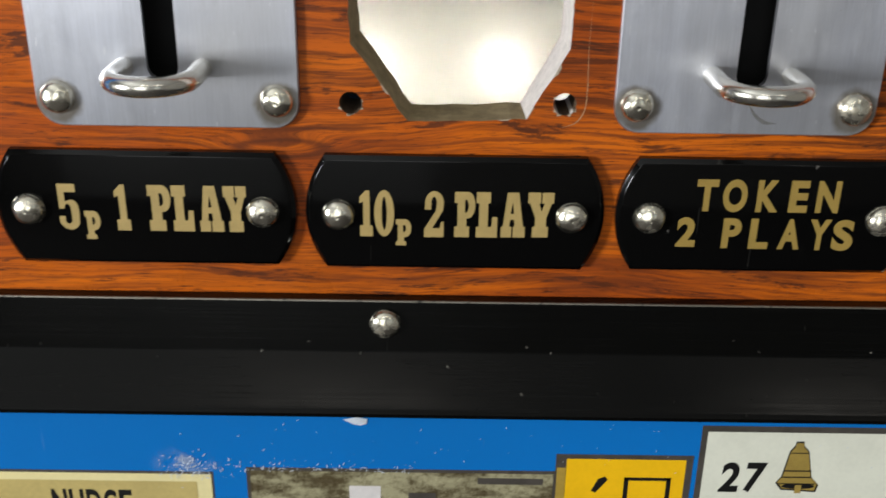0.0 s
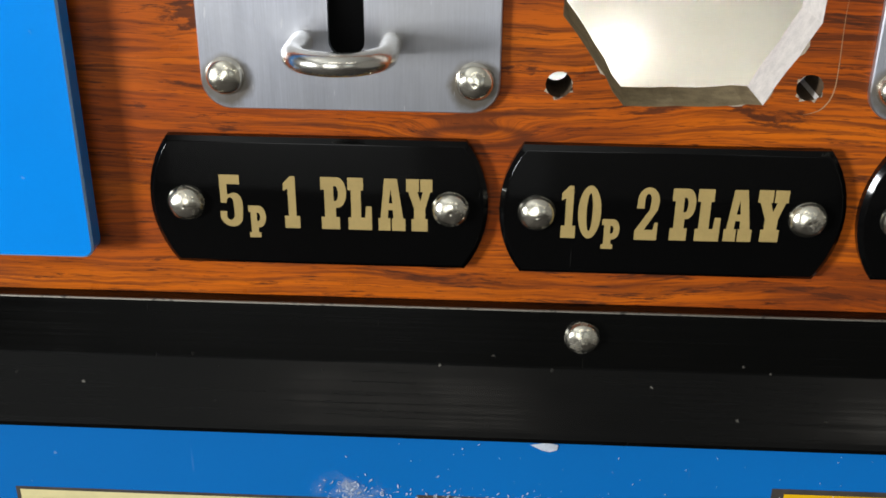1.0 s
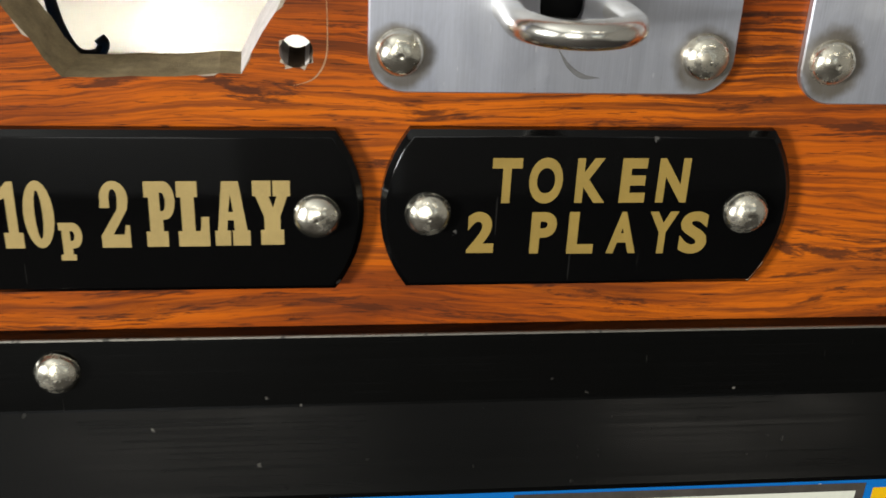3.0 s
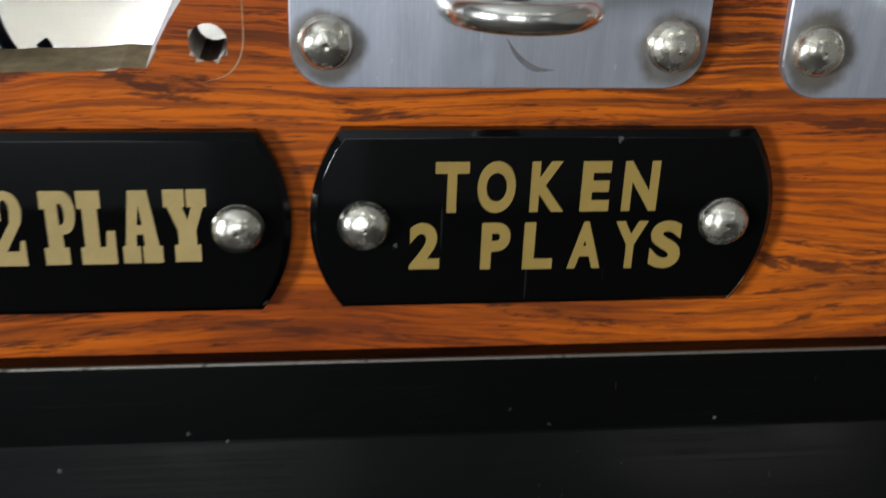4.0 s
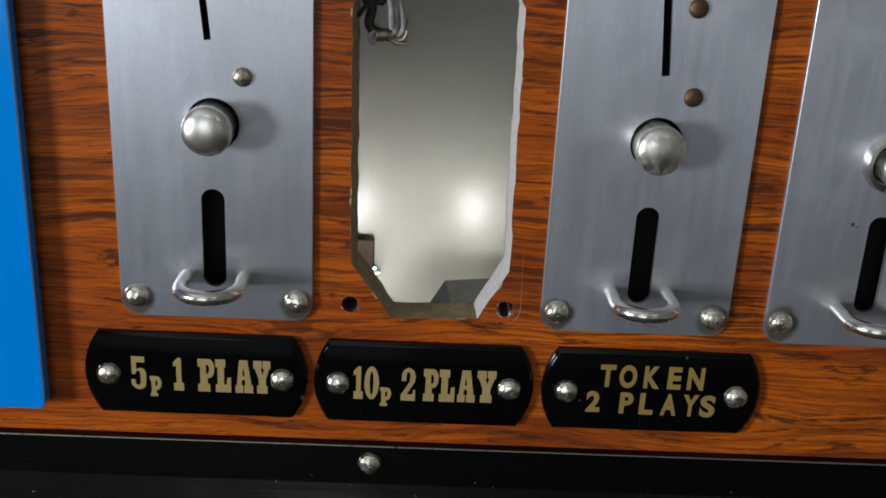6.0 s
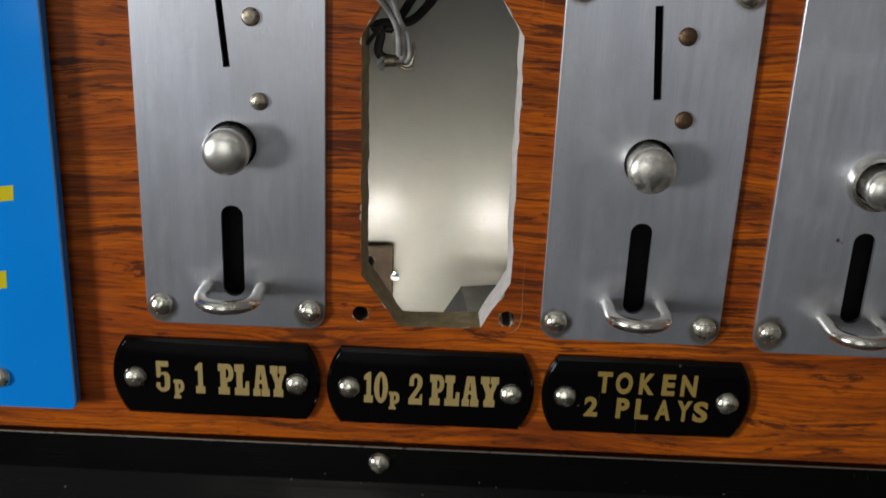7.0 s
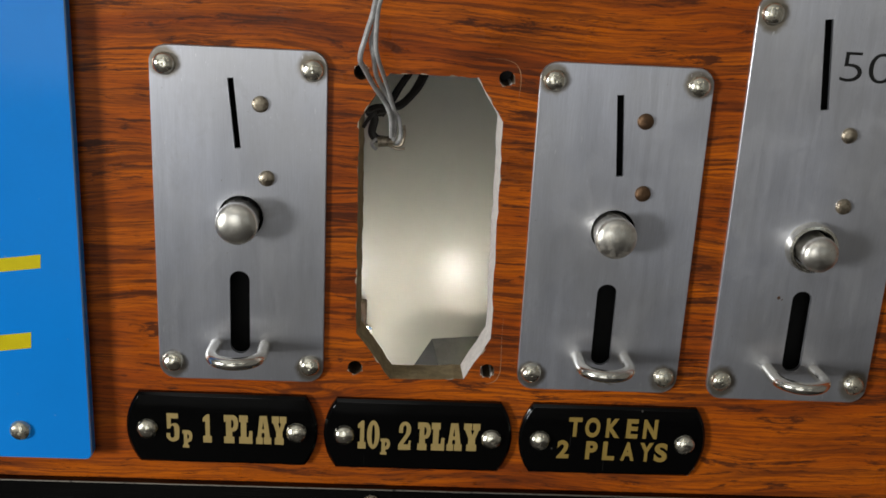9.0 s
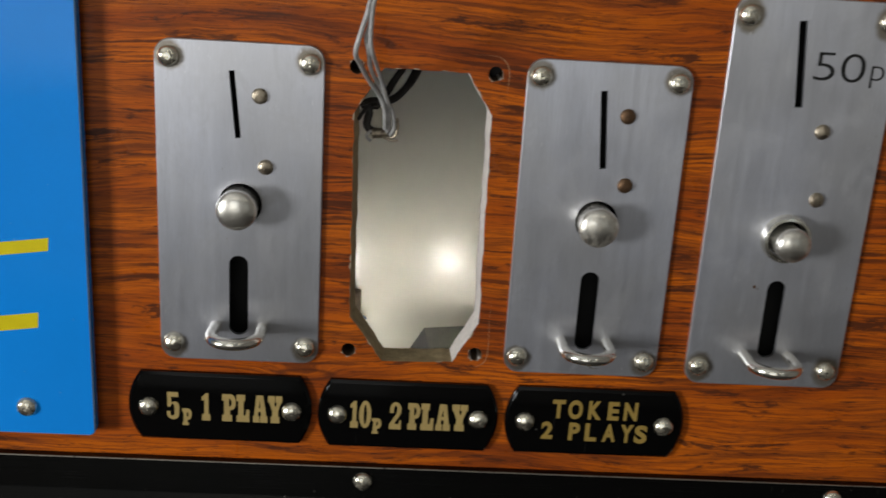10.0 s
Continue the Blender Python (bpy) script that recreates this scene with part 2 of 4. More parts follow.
CREAM = make_paint("cream_ink", (0.80, 0.70, 0.36), 0.3, 90, 0.1)
IVORY = make_paint("ivory_ink", (0.76, 0.76, 0.64), 0.3, 90, 0.1)
STRAW = make_paint("straw_ink", (0.55, 0.43, 0.16), 0.35, 90, 0.2)


def make_tarnish():
    m = Nodes("tarnished_silver_ink")
    blot = m.noise(m.scaled(60, 60, 150), detail=6, rough=0.62)
    fine = m.noise(m.pos, 700, 4, 0.6)
    base = m.mix(m.spread(m.maths("ADD", m.maths("MULTIPLY", blot, 0.8), m.maths("MULTIPLY", fine, 0.2)), 0.40, 0.58), (0.085, 0.065, 0.032), (0.36, 0.33, 0.20))
    return m.done(Base_Color=base, Roughness=m.spread(fine, 0.3, 0.7, 0.2, 0.4))


DULL = make_tarnish()
BORDER = make_paint("dark_border_ink", (0.075, 0.065, 0.055), 0.4, 200, 0.4)
INK = make_paint("black_ink", (0.008, 0.008, 0.008), 0.35, 300, 0.1)
BRASS_INK = make_paint("bell_ink", (0.36, 0.25, 0.06), 0.35, 200, 0.25)
FIBRE = make_paint("raw_fibreboard", (0.47, 0.36, 0.20), 0.85, 350, 0.45, 0.5)
CHIPPED = make_paint("chipped_fibre", (0.50, 0.41, 0.31), 0.9, 500, 0.3, 0.6)
PALE_SIDE = make_paint("pale_side_fibre", (0.82, 0.75, 0.70), 0.95, 420, 0.25, 0.6)
LINER = make_paint("cream_enamel", (0.72, 0.69, 0.59), 0.25, 9, 0.06, 0.03)
DARK_METAL = make_paint("dark_steel", (0.035, 0.033, 0.030), 0.5, 120, 0.3)
SLOT_SHADE = make_paint("slot_shade_black", (0.006, 0.006, 0.006), 0.9, 120, 0.3)
GREY_METAL = make_paint("zinc_bracket", (0.115, 0.11, 0.09), 0.45, 90, 0.4)
BROWN_BLOCK = make_paint("brown_board", (0.10, 0.062, 0.03), 0.7, 120, 0.4)
GREY_WIRE = make_paint("grey_pvc", (0.55, 0.54, 0.53), 0.35, 150, 0.5)
DARK_WIRE = make_paint("dark_pvc", (0.030, 0.027, 0.024), 0.45, 400, 0.25)
RUSTY = make_worn_metal("rusted_stud", (0.20, 0.12, 0.07), (0.07, 0.04, 0.025), 0.5, 0.9, 0.7)
COPPER = make_worn_metal("tinned_copper", (0.40, 0.34, 0.26), (0.10, 0.07, 0.05), 0.4, 0.7, 0.2)
WALL = make_paint("wall_paint", (0.27, 0.258, 0.24), 0.8, 5, 0.08)
WHITE = make_paint("white_gloss_paint", (0.62, 0.62, 0.60), 0.4, 8, 0.06)
CARPET = make_paint("dark_carpet", (0.040, 0.034, 0.030), 0.95, 60, 0.4, 0.5)
CABINET_BLACK = make_paint("cabinet_paint", (0.02, 0.02, 0.02), 0.5, 30, 0.3)


def make_glow(name, colour, strength):
    m = Nodes(name)
    return m.done(Base_Color=colour, Emission_Color=colour, Emission_Strength=strength)


OPAL = make_glow("lit_bulb", (1.0, 0.98, 0.93), BULB_GLOW)
TUBE = make_glow("lit_tube", (1.0, 0.98, 0.93), TUBE_GLOW)


# ---- mesh helpers ----
def part(name, bm, material, parent=None, label="", smooth=False):
    """Links a bmesh as one mesh object, under a thing or a part."""
    bmesh.ops.recalc_face_normals(bm, faces=bm.faces[:])
    me = bpy.data.meshes.new(name)
    bm.to_mesh(me)
    bm.free()
    for m in material if isinstance(material, (list, tuple)) else (material,):
        me.materials.append(m)
    if smooth:
        me.shade_smooth()
        me.set_sharp_from_angle(angle=radians(38))
    ob = new(name, me)
    ob.parent = parent
    if label:
        ob["label"] = label
    return ob


def thing(name, at, label, category, group="", kind=""):
    ob = new(name)
    ob.location = [c * MM for c in at]
    ob.empty_display_size = 0.01
    return tagged(ob, label, category, group, kind)


def shifted(loop, d):
    """The loop of (x, z) moved inwards by d; it runs anticlockwise."""
    out, n = [], len(loop)
    for i in range(n):
        a, b, c = Vector(loop[i - 1]), Vector(loop[i]), Vector(loop[(i + 1) % n])
        u, v = (b - a).normalized(), (c - b).normalized()
        w = Vector((-u.y, u.x)) + Vector((-v.y, v.x))
        w = w.normalized() / max(0.5, math.cos(u.angle(v) / 2))
        out.append((b.x + w.x * d, b.y + w.y * d))
    return out


def rounded(x0, z0, x1, z1, r, seg=6):
    out = []
    for cx, cz, a0 in ((x1 - r, z0 + r, -90), (x1 - r, z1 - r, 0), (x0 + r, z1 - r, 90), (x0 + r, z0 + r, 180)):
        for k in range(seg + 1):
            a = radians(a0 + 90 * k / seg)
            out.append((cx + r * math.cos(a), cz + r * math.sin(a)))
    return out


def circle(cx, cz, r, seg=20):
    return [(cx + r * math.cos(2 * math.pi * k / seg), cz + r * math.sin(2 * math.pi * k / seg)) for k in range(seg)]


def fill(bm, loops, y, mat=0):
    """A flat face with holes at depth y, loops of (x, z) in mm. Returns its rings of vertices."""
    rings, edges = [], []
    for loop in loops:
        ring = [bm.verts.new((x * MM, y * MM, z * MM)) for x, z in loop]
        edges += [bm.edges.new((ring[i - 1], ring[i])) for i in range(len(ring))]
        rings.append(ring)
    made = bmesh.ops.triangle_fill(bm, use_beauty=True, use_dissolve=False, edges=edges)
    for f in made["geom"]:
        if isinstance(f, bmesh.types.BMFace):
            f.material_index = mat
    return rings


def band(bm, a, b, mat=0):
    for i in range(len(a)):
        f = bm.faces.new((a[i - 1], a[i], b[i], b[i - 1]))
        f.material_index = mat


def ring_at(bm, loop, y):
    return [bm.verts.new((x * MM, y * MM, z * MM)) for x, z in loop]


def slab(bm, outer, holes, front, back, chamfer=0.0, side_mat=0, hole_mat=0, chamfer_mat=0, rear_holes=None):
    """A plate between two depths with holes through it and an optional chamfer on its front edge."""
    crest = ((0.30, 0.0), (0.18, 0.02), (0.08, 0.07), (0.0, 0.15)) if chamfer > 0.6 else ((0.0, 0.0),)
    face = shifted(outer, chamfer + crest[0][0]) if chamfer else outer
    f = fill(bm, [face] + holes, front)
    b = fill(bm, [outer] + (rear_holes or holes), back)
    edge = f[0]
    if chamfer:
        for wide, deep in crest[1:] + ((-chamfer, chamfer),):
            below = ring_at(bm, shifted(outer, chamfer + wide) if chamfer + wide else outer, front + deep)
            band(bm, edge, below, chamfer_mat)
            edge = below
    band(bm, edge, b[0], side_mat)
    for p, q in zip(f[1:], b[1:]):
        band(bm, p, q, hole_mat)


def box(bm, x0, y0, z0, x1, y1, z1, bevel=0.0):
    made = bmesh.ops.create_cube(bm, size=1.0, matrix=Matrix.Translation(((x0 + x1) / 2 * MM, (y0 + y1) / 2 * MM, (z0 + z1) / 2 * MM)) @ Matrix.Diagonal(((x1 - x0) * MM, (y1 - y0) * MM, (z1 - z0) * MM, 1)))
    if bevel:
        edges = list({e for v in made["verts"] for e in v.link_edges})
        bmesh.ops.bevel(bm, geom=edges, offset=bevel * MM, segments=2, affect="EDGES", profile=0.5)


def lathe(bm, profile, seg=28, cx=0.0, cz=0.0):
    """A turned form about an axis along y through (cx, cz); profile of (radius, y); a radius of 0 closes it."""
    rings = []
    for r, y in profile:
        if r < 1e-6:
            rings.append([bm.verts.new((cx * MM, y * MM, cz * MM))])
        else:
            rings.append([bm.verts.new(((cx + r * math.cos(2 * math.pi * k / seg)) * MM, y * MM, (cz + r * math.sin(2 * math.pi * k / seg)) * MM)) for k in range(seg)])
    for a, b in zip(rings, rings[1:]):
        for k in range(seg):
            if len(a) == 1 and len(b) > 1:
                bm.faces.new((a[0], b[k - 1], b[k]))
            elif len(b) == 1 and len(a) > 1:
                bm.faces.new((a[k], a[k - 1], b[0]))
            elif len(a) > 1:
                bm.faces.new((a[k - 1], a[k], b[k], b[k - 1]))


def smooth_path(points, steps=8):
    """A soft curve through the points."""
    p = [Vector(q) for q in points]
    p = [p[0] * 2 - p[1]] + p + [p[-1] * 2 - p[-2]]
    out = []
    for i in range(1, len(p) - 2):
        for k in range(steps):
            t = k / steps
            a, b, c, d = p[i - 1], p[i], p[i + 1], p[i + 2]
            out.append(0.5 * (2 * b + (c - a) * t + (2 * a - 5 * b + 4 * c - d) * t * t + (3 * b - a - 3 * c + d) * t ** 3))
    return out + [p[-2]]


def tube(bm, path, r, seg=12, caps=True):
    rings, up = [], Vector((0.13, 0.31, 0.94))
    for i, p in enumerate(path):
        d = (path[min(i + 1, len(path) - 1)] - path[max(i - 1, 0)]).normalized()
        u = (up - d * up.dot(d)).normalized()
        up = u
        v = d.cross(u)
        rings.append([bm.verts.new((p + (u * math.cos(2 * math.pi * k / seg) + v * math.sin(2 * math.pi * k / seg)) * r) * MM) for k in range(seg)])
    for a, b in zip(rings, rings[1:]):
        band(bm, a, b)
    if caps:
        bm.faces.new(rings[0])
        bm.faces.new(rings[-1])


GLYPHS = {}


def glyph(ch, bold):
    """The outline mesh of one letter of the built-in font: vertices and faces."""
    if (ch, bold) not in GLYPHS:
        cu = bpy.data.curves.new("letter", "FONT")
        cu.body, cu.offset, cu.resolution_u = ch, bold, 6
        ob = new("letter", cu)
        dg = bpy.context.evaluated_depsgraph_get()
        me = bpy.data.meshes.new_from_object(ob.evaluated_get(dg))
        GLYPHS[ch, bold] = ([v.co.copy() for v in me.vertices], [tuple(p.vertices) for p in me.polygons])
        bpy.data.objects.remove(ob)
        bpy.data.meshes.remove(me)
        bpy.data.curves.remove(cu)
    return GLYPHS[ch, bold]


def letter(bm, ch, x0, x1, z0, z1, y, bold=0.03, slant=0.0):
    """One letter fitted into a box in mm at depth y."""
    verts, faces = glyph(ch, bold)
    ax, bx = min(v.x for v in verts), max(v.x for v in verts)
    ay, by = min(v.y for v in verts), max(v.y for v in verts)
    made = []
    for v in verts:
        h = (v.y - ay) / (by - ay)
        made.append(bm.verts.new(((x0 + (v.x - ax) / (bx - ax) * (x1 - x0) + slant * (h - 0.5)) * MM, y * MM, (z0 + h * (z1 - z0)) * MM)))
    for f in faces:
        bm.faces.new([made[i] for i in f])


def bar(bm, x0, x1, z0, z1, y):
    bm.faces.new([bm.verts.new((x * MM, y * MM, z * MM)) for x, z in ((x0, z0), (x1, z0), (x1, z1), (x0, z1))])


def poly(bm, points, y):
    bm.faces.new([bm.verts.new((x * MM, y * MM, z * MM)) for x, z in points])


def shape(bm, outer, holes, y):
    fill(bm, [outer] + holes, y)


# slab-serif capitals, drawn on a grid of width 1 and height 1
def slab_letter(bm, ch, x0, x1, z0, z1, y):
    def pt(u, v):
        return (x0 + u * (x1 - x0), z0 + v * (z1 - z0))

    def loop(*uv):
        return [pt(u, v) for u, v in uv]

    def oval(cu, cv, ru, rv, a0=0, a1=360, n=16):
        return [(cu + ru * math.cos(radians(a0 + (a1 - a0) * k / n)), cv + rv * math.sin(radians(a0 + (a1 - a0) * k / n))) for k in range(n + (a1 - a0 < 360))]

    s = 0.24
    if ch == "P":
        outer = [(0, 0), (0.72, 0), (0.72, s), (0.58, s), (0.58, 0.42)] + oval(0.66, 0.71, 0.34, 0.29, -90, 90, 10) + [(0, 1), (0, 1 - s), (0.14, 1 - s), (0.14, s), (0, s)]
        shape(bm, loop(*outer), [loop(*([(0.50, 0.55)] + oval(0.58, 0.69, 0.10, 0.14, -90, 90, 8) + [(0.50, 0.83)]))], y)
    elif ch == "L":
        shape(bm, loop((0, 0), (1, 0), (1, 0.46), (0.76, 0.46), (0.72, s), (0.55, s), (0.55, 1 - s), (0.66, 1 - s), (0.66, 1), (0, 1), (0, 1 - s), (0.13, 1 - s), (0.13, s), (0, s)), [], y)
    elif ch == "A":
        shape(bm, loop((0, 0), (0.44, 0), (0.44, s), (0.35, s), (0.37, 0.40), (0.54, 0.40), (0.56, s), (0.50, s), (0.50, 0), (1, 0), (1, s), (0.92, s), (0.70, 1), (0.23, 1), (0.08, s), (0, s)), [loop((0.39, 0.53), (0.53, 0.53), (0.46, 0.80))], y)
    elif ch == "Y":
        shape(bm, loop((0.20, 0), (0.82, 0), (0.82, s), (0.73, s), (0.73, 0.44), (0.92, 1 - s), (1, 1 - s), (1, 1), (0.54, 1), (0.54, 1 - s), (0.64, 1 - s), (0.54, 0.58), (0.43, 1 - s), (0.49, 1 - s), (0.49, 1), (0, 1), (0, 1 - s), (0.08, 1 - s), (0.30, 0.44), (0.30, s), (0.20, s)), [], y)
    elif ch == "1":
        shape(bm, loop((0.02, 0), (1, 0), (1, s), (0.78, s), (0.78, 1), (0.46, 1), (0, 0.86), (0, 0.72), (0.28, 0.76), (0.28, s), (0.02, s)), [], y)
    elif ch == "0":
        shape(bm, loop(*oval(0.5, 0.5, 0.5, 0.5, 0, 360, 24)), [loop(*oval(0.5, 0.5, 0.13, 0.36, 0, 360, 16))], y)
    elif ch == "5":
        outer = [(0.05, 1), (0.05, 0.46), (0.30, 0.46)] + oval(0.46, 0.47, 0.15, 0.10, 150, 20, 4) + [(0.62, 0.32)] + oval(0.44, 0.24, 0.18, 0.11, -20, -150, 5) + [(0.30, 0.30), (0, 0.30), (0, 0.16)] + oval(0.5, 0.20, 0.48, 0.20, -150, -20, 6) + [(1, 0.36)] + oval(0.66, 0.46, 0.34, 0.20, 0, 110, 6) + [(0.36, 0.62), (0.36, 0.82), (0.92, 0.82), (0.92, 1)]
        shape(bm, loop(*outer), [], y)
    elif ch == "2":
        outer = [(0, 0), (1, 0), (1, 0.34), (0.86, 0.34), (0.80, 0.20), (0.42, 0.20), (0.95, 0.58)] + oval(0.52, 0.74, 0.48, 0.26, -10, 190, 12) + [(0.02, 0.60), (0.36, 0.60)] + oval(0.50, 0.76, 0.14, 0.12, 180, -10, 6) + [(0.60, 0.58), (0, 0.18)]
        shape(bm, loop(*outer), [], y)
    elif ch == "p":
        outer = [(0, 0), (0.66, 0), (0.66, 0.16), (0.54, 0.16), (0.54, 0.32)] + oval(0.62, 0.66, 0.38, 0.34, -90, 90, 10) + [(0, 1), (0, 0.80), (0.12, 0.80), (0.12, 0.16), (0, 0.16)]
        shape(bm, loop(*outer), [loop(*([(0.47, 0.52)] + oval(0.55, 0.65, 0.11, 0.13, -90, 90, 8) + [(0.47, 0.78)]))], y)


def rivet(parent, x, y, z, r=4.3, h=2.3, material=None, name="rivet", label=""):
    """A domed rivet head with a small flange, slightly off round, standing on depth y."""
    bm = bmesh.new()
    prof = [(0.0, y + 0.3), (r * 0.98, y + 0.3), (r, y - 0.25), (r * 0.96, y - 0.5)]
    for k in range(1, 8):
        a = k / 8 * math.pi / 2
        prof.append((r * 0.96 * math.cos(a), y - 0.5 - (h - 0.5) * math.sin(a)))
    prof += [(r * 0.06, y - h + 0.02), (0.0, y - h + 0.18)]
    lathe(bm, prof, 28, x, z)
    for v in bm.verts:
        v.co.y += 0.00022 * noise.noise(v.co * 420)
        v.co.x += 0.00010 * noise.noise(v.co * 300 + Vector((7, 1, 3)))
    return part(name, bm, material or RIVET, parent, label, smooth=True)


# ---- cabinet ----
PX0, PX1, PZ0, PZ1, THICK = -290, 290, 1055, 1460, 12
OPENING = [(-4.7, 141.5), (23.0, 142.2), (32.2, 159.0), (31.4, 241.0), (22.0, 256.0), (-8.5, 256.2), (-18.7, 239.5), (-17.8, 159.5)]


def ragged(loop, amount, step, seed):
    """Breaks a loop's sides into short runs that wander a little, like a saw cut."""
    rng, out = random.Random(seed), []
    for i in range(len(loop)):
        a, b = Vector(loop[i]), Vector(loop[(i + 1) % len(loop)])
        n = max(1, int((b - a).length / step))
        side = Vector((-(b - a).y, (b - a).x)).normalized()
        for k in range(n):
            out.append(tuple(a.lerp(b, k / n) + side * (rng.uniform(-amount, amount) if k else 0)))
    return out


cabinet = thing("fruit_machine_cabinet", (0, 0, 0), "tall fruit machine cabinet with a rosewood laminate coin panel", "fruit machine")
cut = [(x, z + 1000) for x, z in ragged(OPENING, 0.28, 3.2, 4)]
fixing = [ragged(circle(x, z + 1000, 2.7, 18), 0.0, 5, 1) for x, z in ((-18.2, 256.2), (31.75, 256.2), (-17.9, 145.6), (31.75, 146.0))]
mech_cuts = [[(x + dx, z + 1000 + (dz if z > 200 else 0)) for x, z in OPENING] for dx, dz in ((-66.5, 0), (66.5, 0), (139.5, 28))]
# the saw ran askew: the rear of the cut stands further in on two sides
rear_cut = [(x - 1.0 * max(0, x - 6.7) / 25 + 1.4 * max(0, 6.7 - x) / 25, z + 0.3 * max(0, 1200 - z) / 58) for x, z in cut]
bm = bmesh.new()
slab(bm, [(PX0, PZ0), (PX1, PZ0), (PX1, PZ1), (PX0, PZ1)], [cut] + fixing + mech_cuts, 0, THICK, side_mat=1, hole_mat=1, rear_holes=[rear_cut] + fixing + mech_cuts)
bm.normal_update()
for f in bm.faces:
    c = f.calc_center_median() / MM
    # faces on the right of the cut take the paler fibre
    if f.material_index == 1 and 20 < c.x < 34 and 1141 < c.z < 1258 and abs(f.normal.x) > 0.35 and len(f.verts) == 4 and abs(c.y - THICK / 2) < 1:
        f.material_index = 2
    if f.material_index == 0 and abs(c.y - THICK) < 0.1:
        f.material_index = 4
    # drill-hole walls: the shade inside is put into a darker fibre colour
    if f.material_index == 1 and any(math.hypot(c.x - x, c.z - 1000 - z) < 3.2 for x, z in ((-18.2, 256.2), (31.75, 256.2), (-17.9, 145.6), (31.75, 146.0))):
        f.material_index = 3
part("front_panel", bm, (WOOD, FIBRE, PALE_SIDE, make_paint("shaded_drill_hole", (0.10, 0.06, 0.03), 0.9, 400, 0.4), CABINET_BLACK), cabinet, "rosewood laminate board with a sawn opening")

bm = bmesh.new()
rng = random.Random(11)
for i in range(len(cut)):
    a, b = Vector(cut[i]), Vector(cut[(i + 1) % len(cut)])
    if rng.random() < 0.22:
        side = Vector(((b - a).y, -(b - a).x)).normalized()
        w = rng.uniform(0.1, 0.6)
        poly(bm, [(a.x, a.y), (b.x, b.y), tuple(b.lerp(a, 0.25) + side * w), tuple(a.lerp(b, 0.3) + side * w * rng.uniform(0.5, 1.0))], -0.06)
for x, z in ((-18.2, 1256.2), (31.75, 1256.2), (-17.9, 1145.6), (31.75, 1146.0)):
    for k in range(7):
        a0 = rng.uniform(0, 6.28)
        r1 = rng.uniform(2.8, 3.4)
        poly(bm, [(x + 2.7 * math.cos(a0), z + 2.7 * math.sin(a0)), (x + r1 * math.cos(a0 + 0.15), z + r1 * math.sin(a0 + 0.15)), (x + 2.7 * math.cos(a0 + 0.5), z + 2.7 * math.sin(a0 + 0.5))], -0.06)
part("chipped_edge", bm, CHIPPED, cabinet, "pale chips where the laminate broke away")["kind"] = "stuff"

for nm, dims in (("side_panel", (-310, 0, 0, -290, 520, 1750)), ("side_panel", (290, 0, 0, 310, 520, 1750)), ("top_panel", (-290, 24, 1730, 290, 500, 1750)), ("rear_panel", (-290, 500, 0, 290, 520, 1750)), ("lower_panel", (-290, 0, 0, 290, 24, 700)), ("upper_panel", (-290, 0, 1461, 290, 24, 1750)), ("shelf", (-290, 24, 840, 290, 280, 852)), ("upper_shelf", (-290, 24, 1400, 290, 280, 1412))):
    bm = bmesh.new()
    box(bm, *dims)
    part(nm, bm, CABINET_BLACK, cabinet)
# added dark blocks that hide the lit interior behind the upper drill holes
for x0, x1 in ((-46, -13.6), (29.0, 58)):
    bm = bmesh.new()
    box(bm, x0, THICK + 0.5, 1250.8, x1, THICK + 9, 1282, 1)
    part("hole_blocker", bm, CABINET_BLACK, cabinet, "dark block added behind an upper drill hole to keep it dark")
bm = bmesh.new()
box(bm, -290, 280, 840, 290, 284, 1412)
part("liner_panel", bm, LINER, cabinet, "cream enamelled inner panel behind the opening")
for x0 in (-289, 286):
    bm = bmesh.new()
    box(bm, x0, 25, 852, x0 + 3, 280, 1400)
    part("liner_side", bm, CABINET_BLACK, cabinet)

# two lit bulbs low inside the cabinet, behind the printed glass
def lit_bulb(x, y, z):
    ob = thing("bulb", (x, y, 852), "small lit opal bulb on a post inside the cabinet", "lamp", "bulbs inside the cabinet")
    top = z - 852
    bm = bmesh.new()
    bmesh.ops.create_uvsphere(bm, u_segments=24, v_segments=16, radius=0.007, matrix=Matrix.Translation((0, 0, top * MM)))
    part("glass_bulb", bm, OPAL, ob, "glowing opal glass", smooth=True)
    bm = bmesh.new()
    tube(bm, [Vector((0, 0, top - 24)), Vector((0, 0, top - 6.5))], 5, 16)
    part("bulb_cap", bm, CHROME, ob, smooth=True)
    bm = bmesh.new()
    tube(bm, [Vector((0, 0, 0)), Vector((0, 0, top - 24))], 4, 12)
    part("post", bm, DARK_METAL, ob, smooth=True)


lamp = thing("fluorescent_tube", (0, 216, 1006), "lit fluorescent tube mounted low inside the cabinet", "lamp")
bm = bmesh.new()
tube(bm, [Vector((-220 + 44 * k, 0, 0)) for k in range(11)], 9, 16)
part("glass_tube", bm, TUBE, lamp, smooth=True)
for x in (-232, 220):
    bm = bmesh.new()
    box(bm, x, -16, -154, x + 12, 16, 14, 2)
    part("lamp_holder", bm, DARK_METAL, lamp)

lit_bulb(40, 170, 1050)
lit_bulb(-38, 170, 1050)
# unseen baffle, added to keep the bulbs' light off the upper liner
bm = bmesh.new()
box(bm, -286, 96, 1061.2, 286, 181, 1062.6)
part("light_baffle", bm, DARK_METAL, cabinet, "unseen dark baffle added to shade the upper liner from the bulbs")

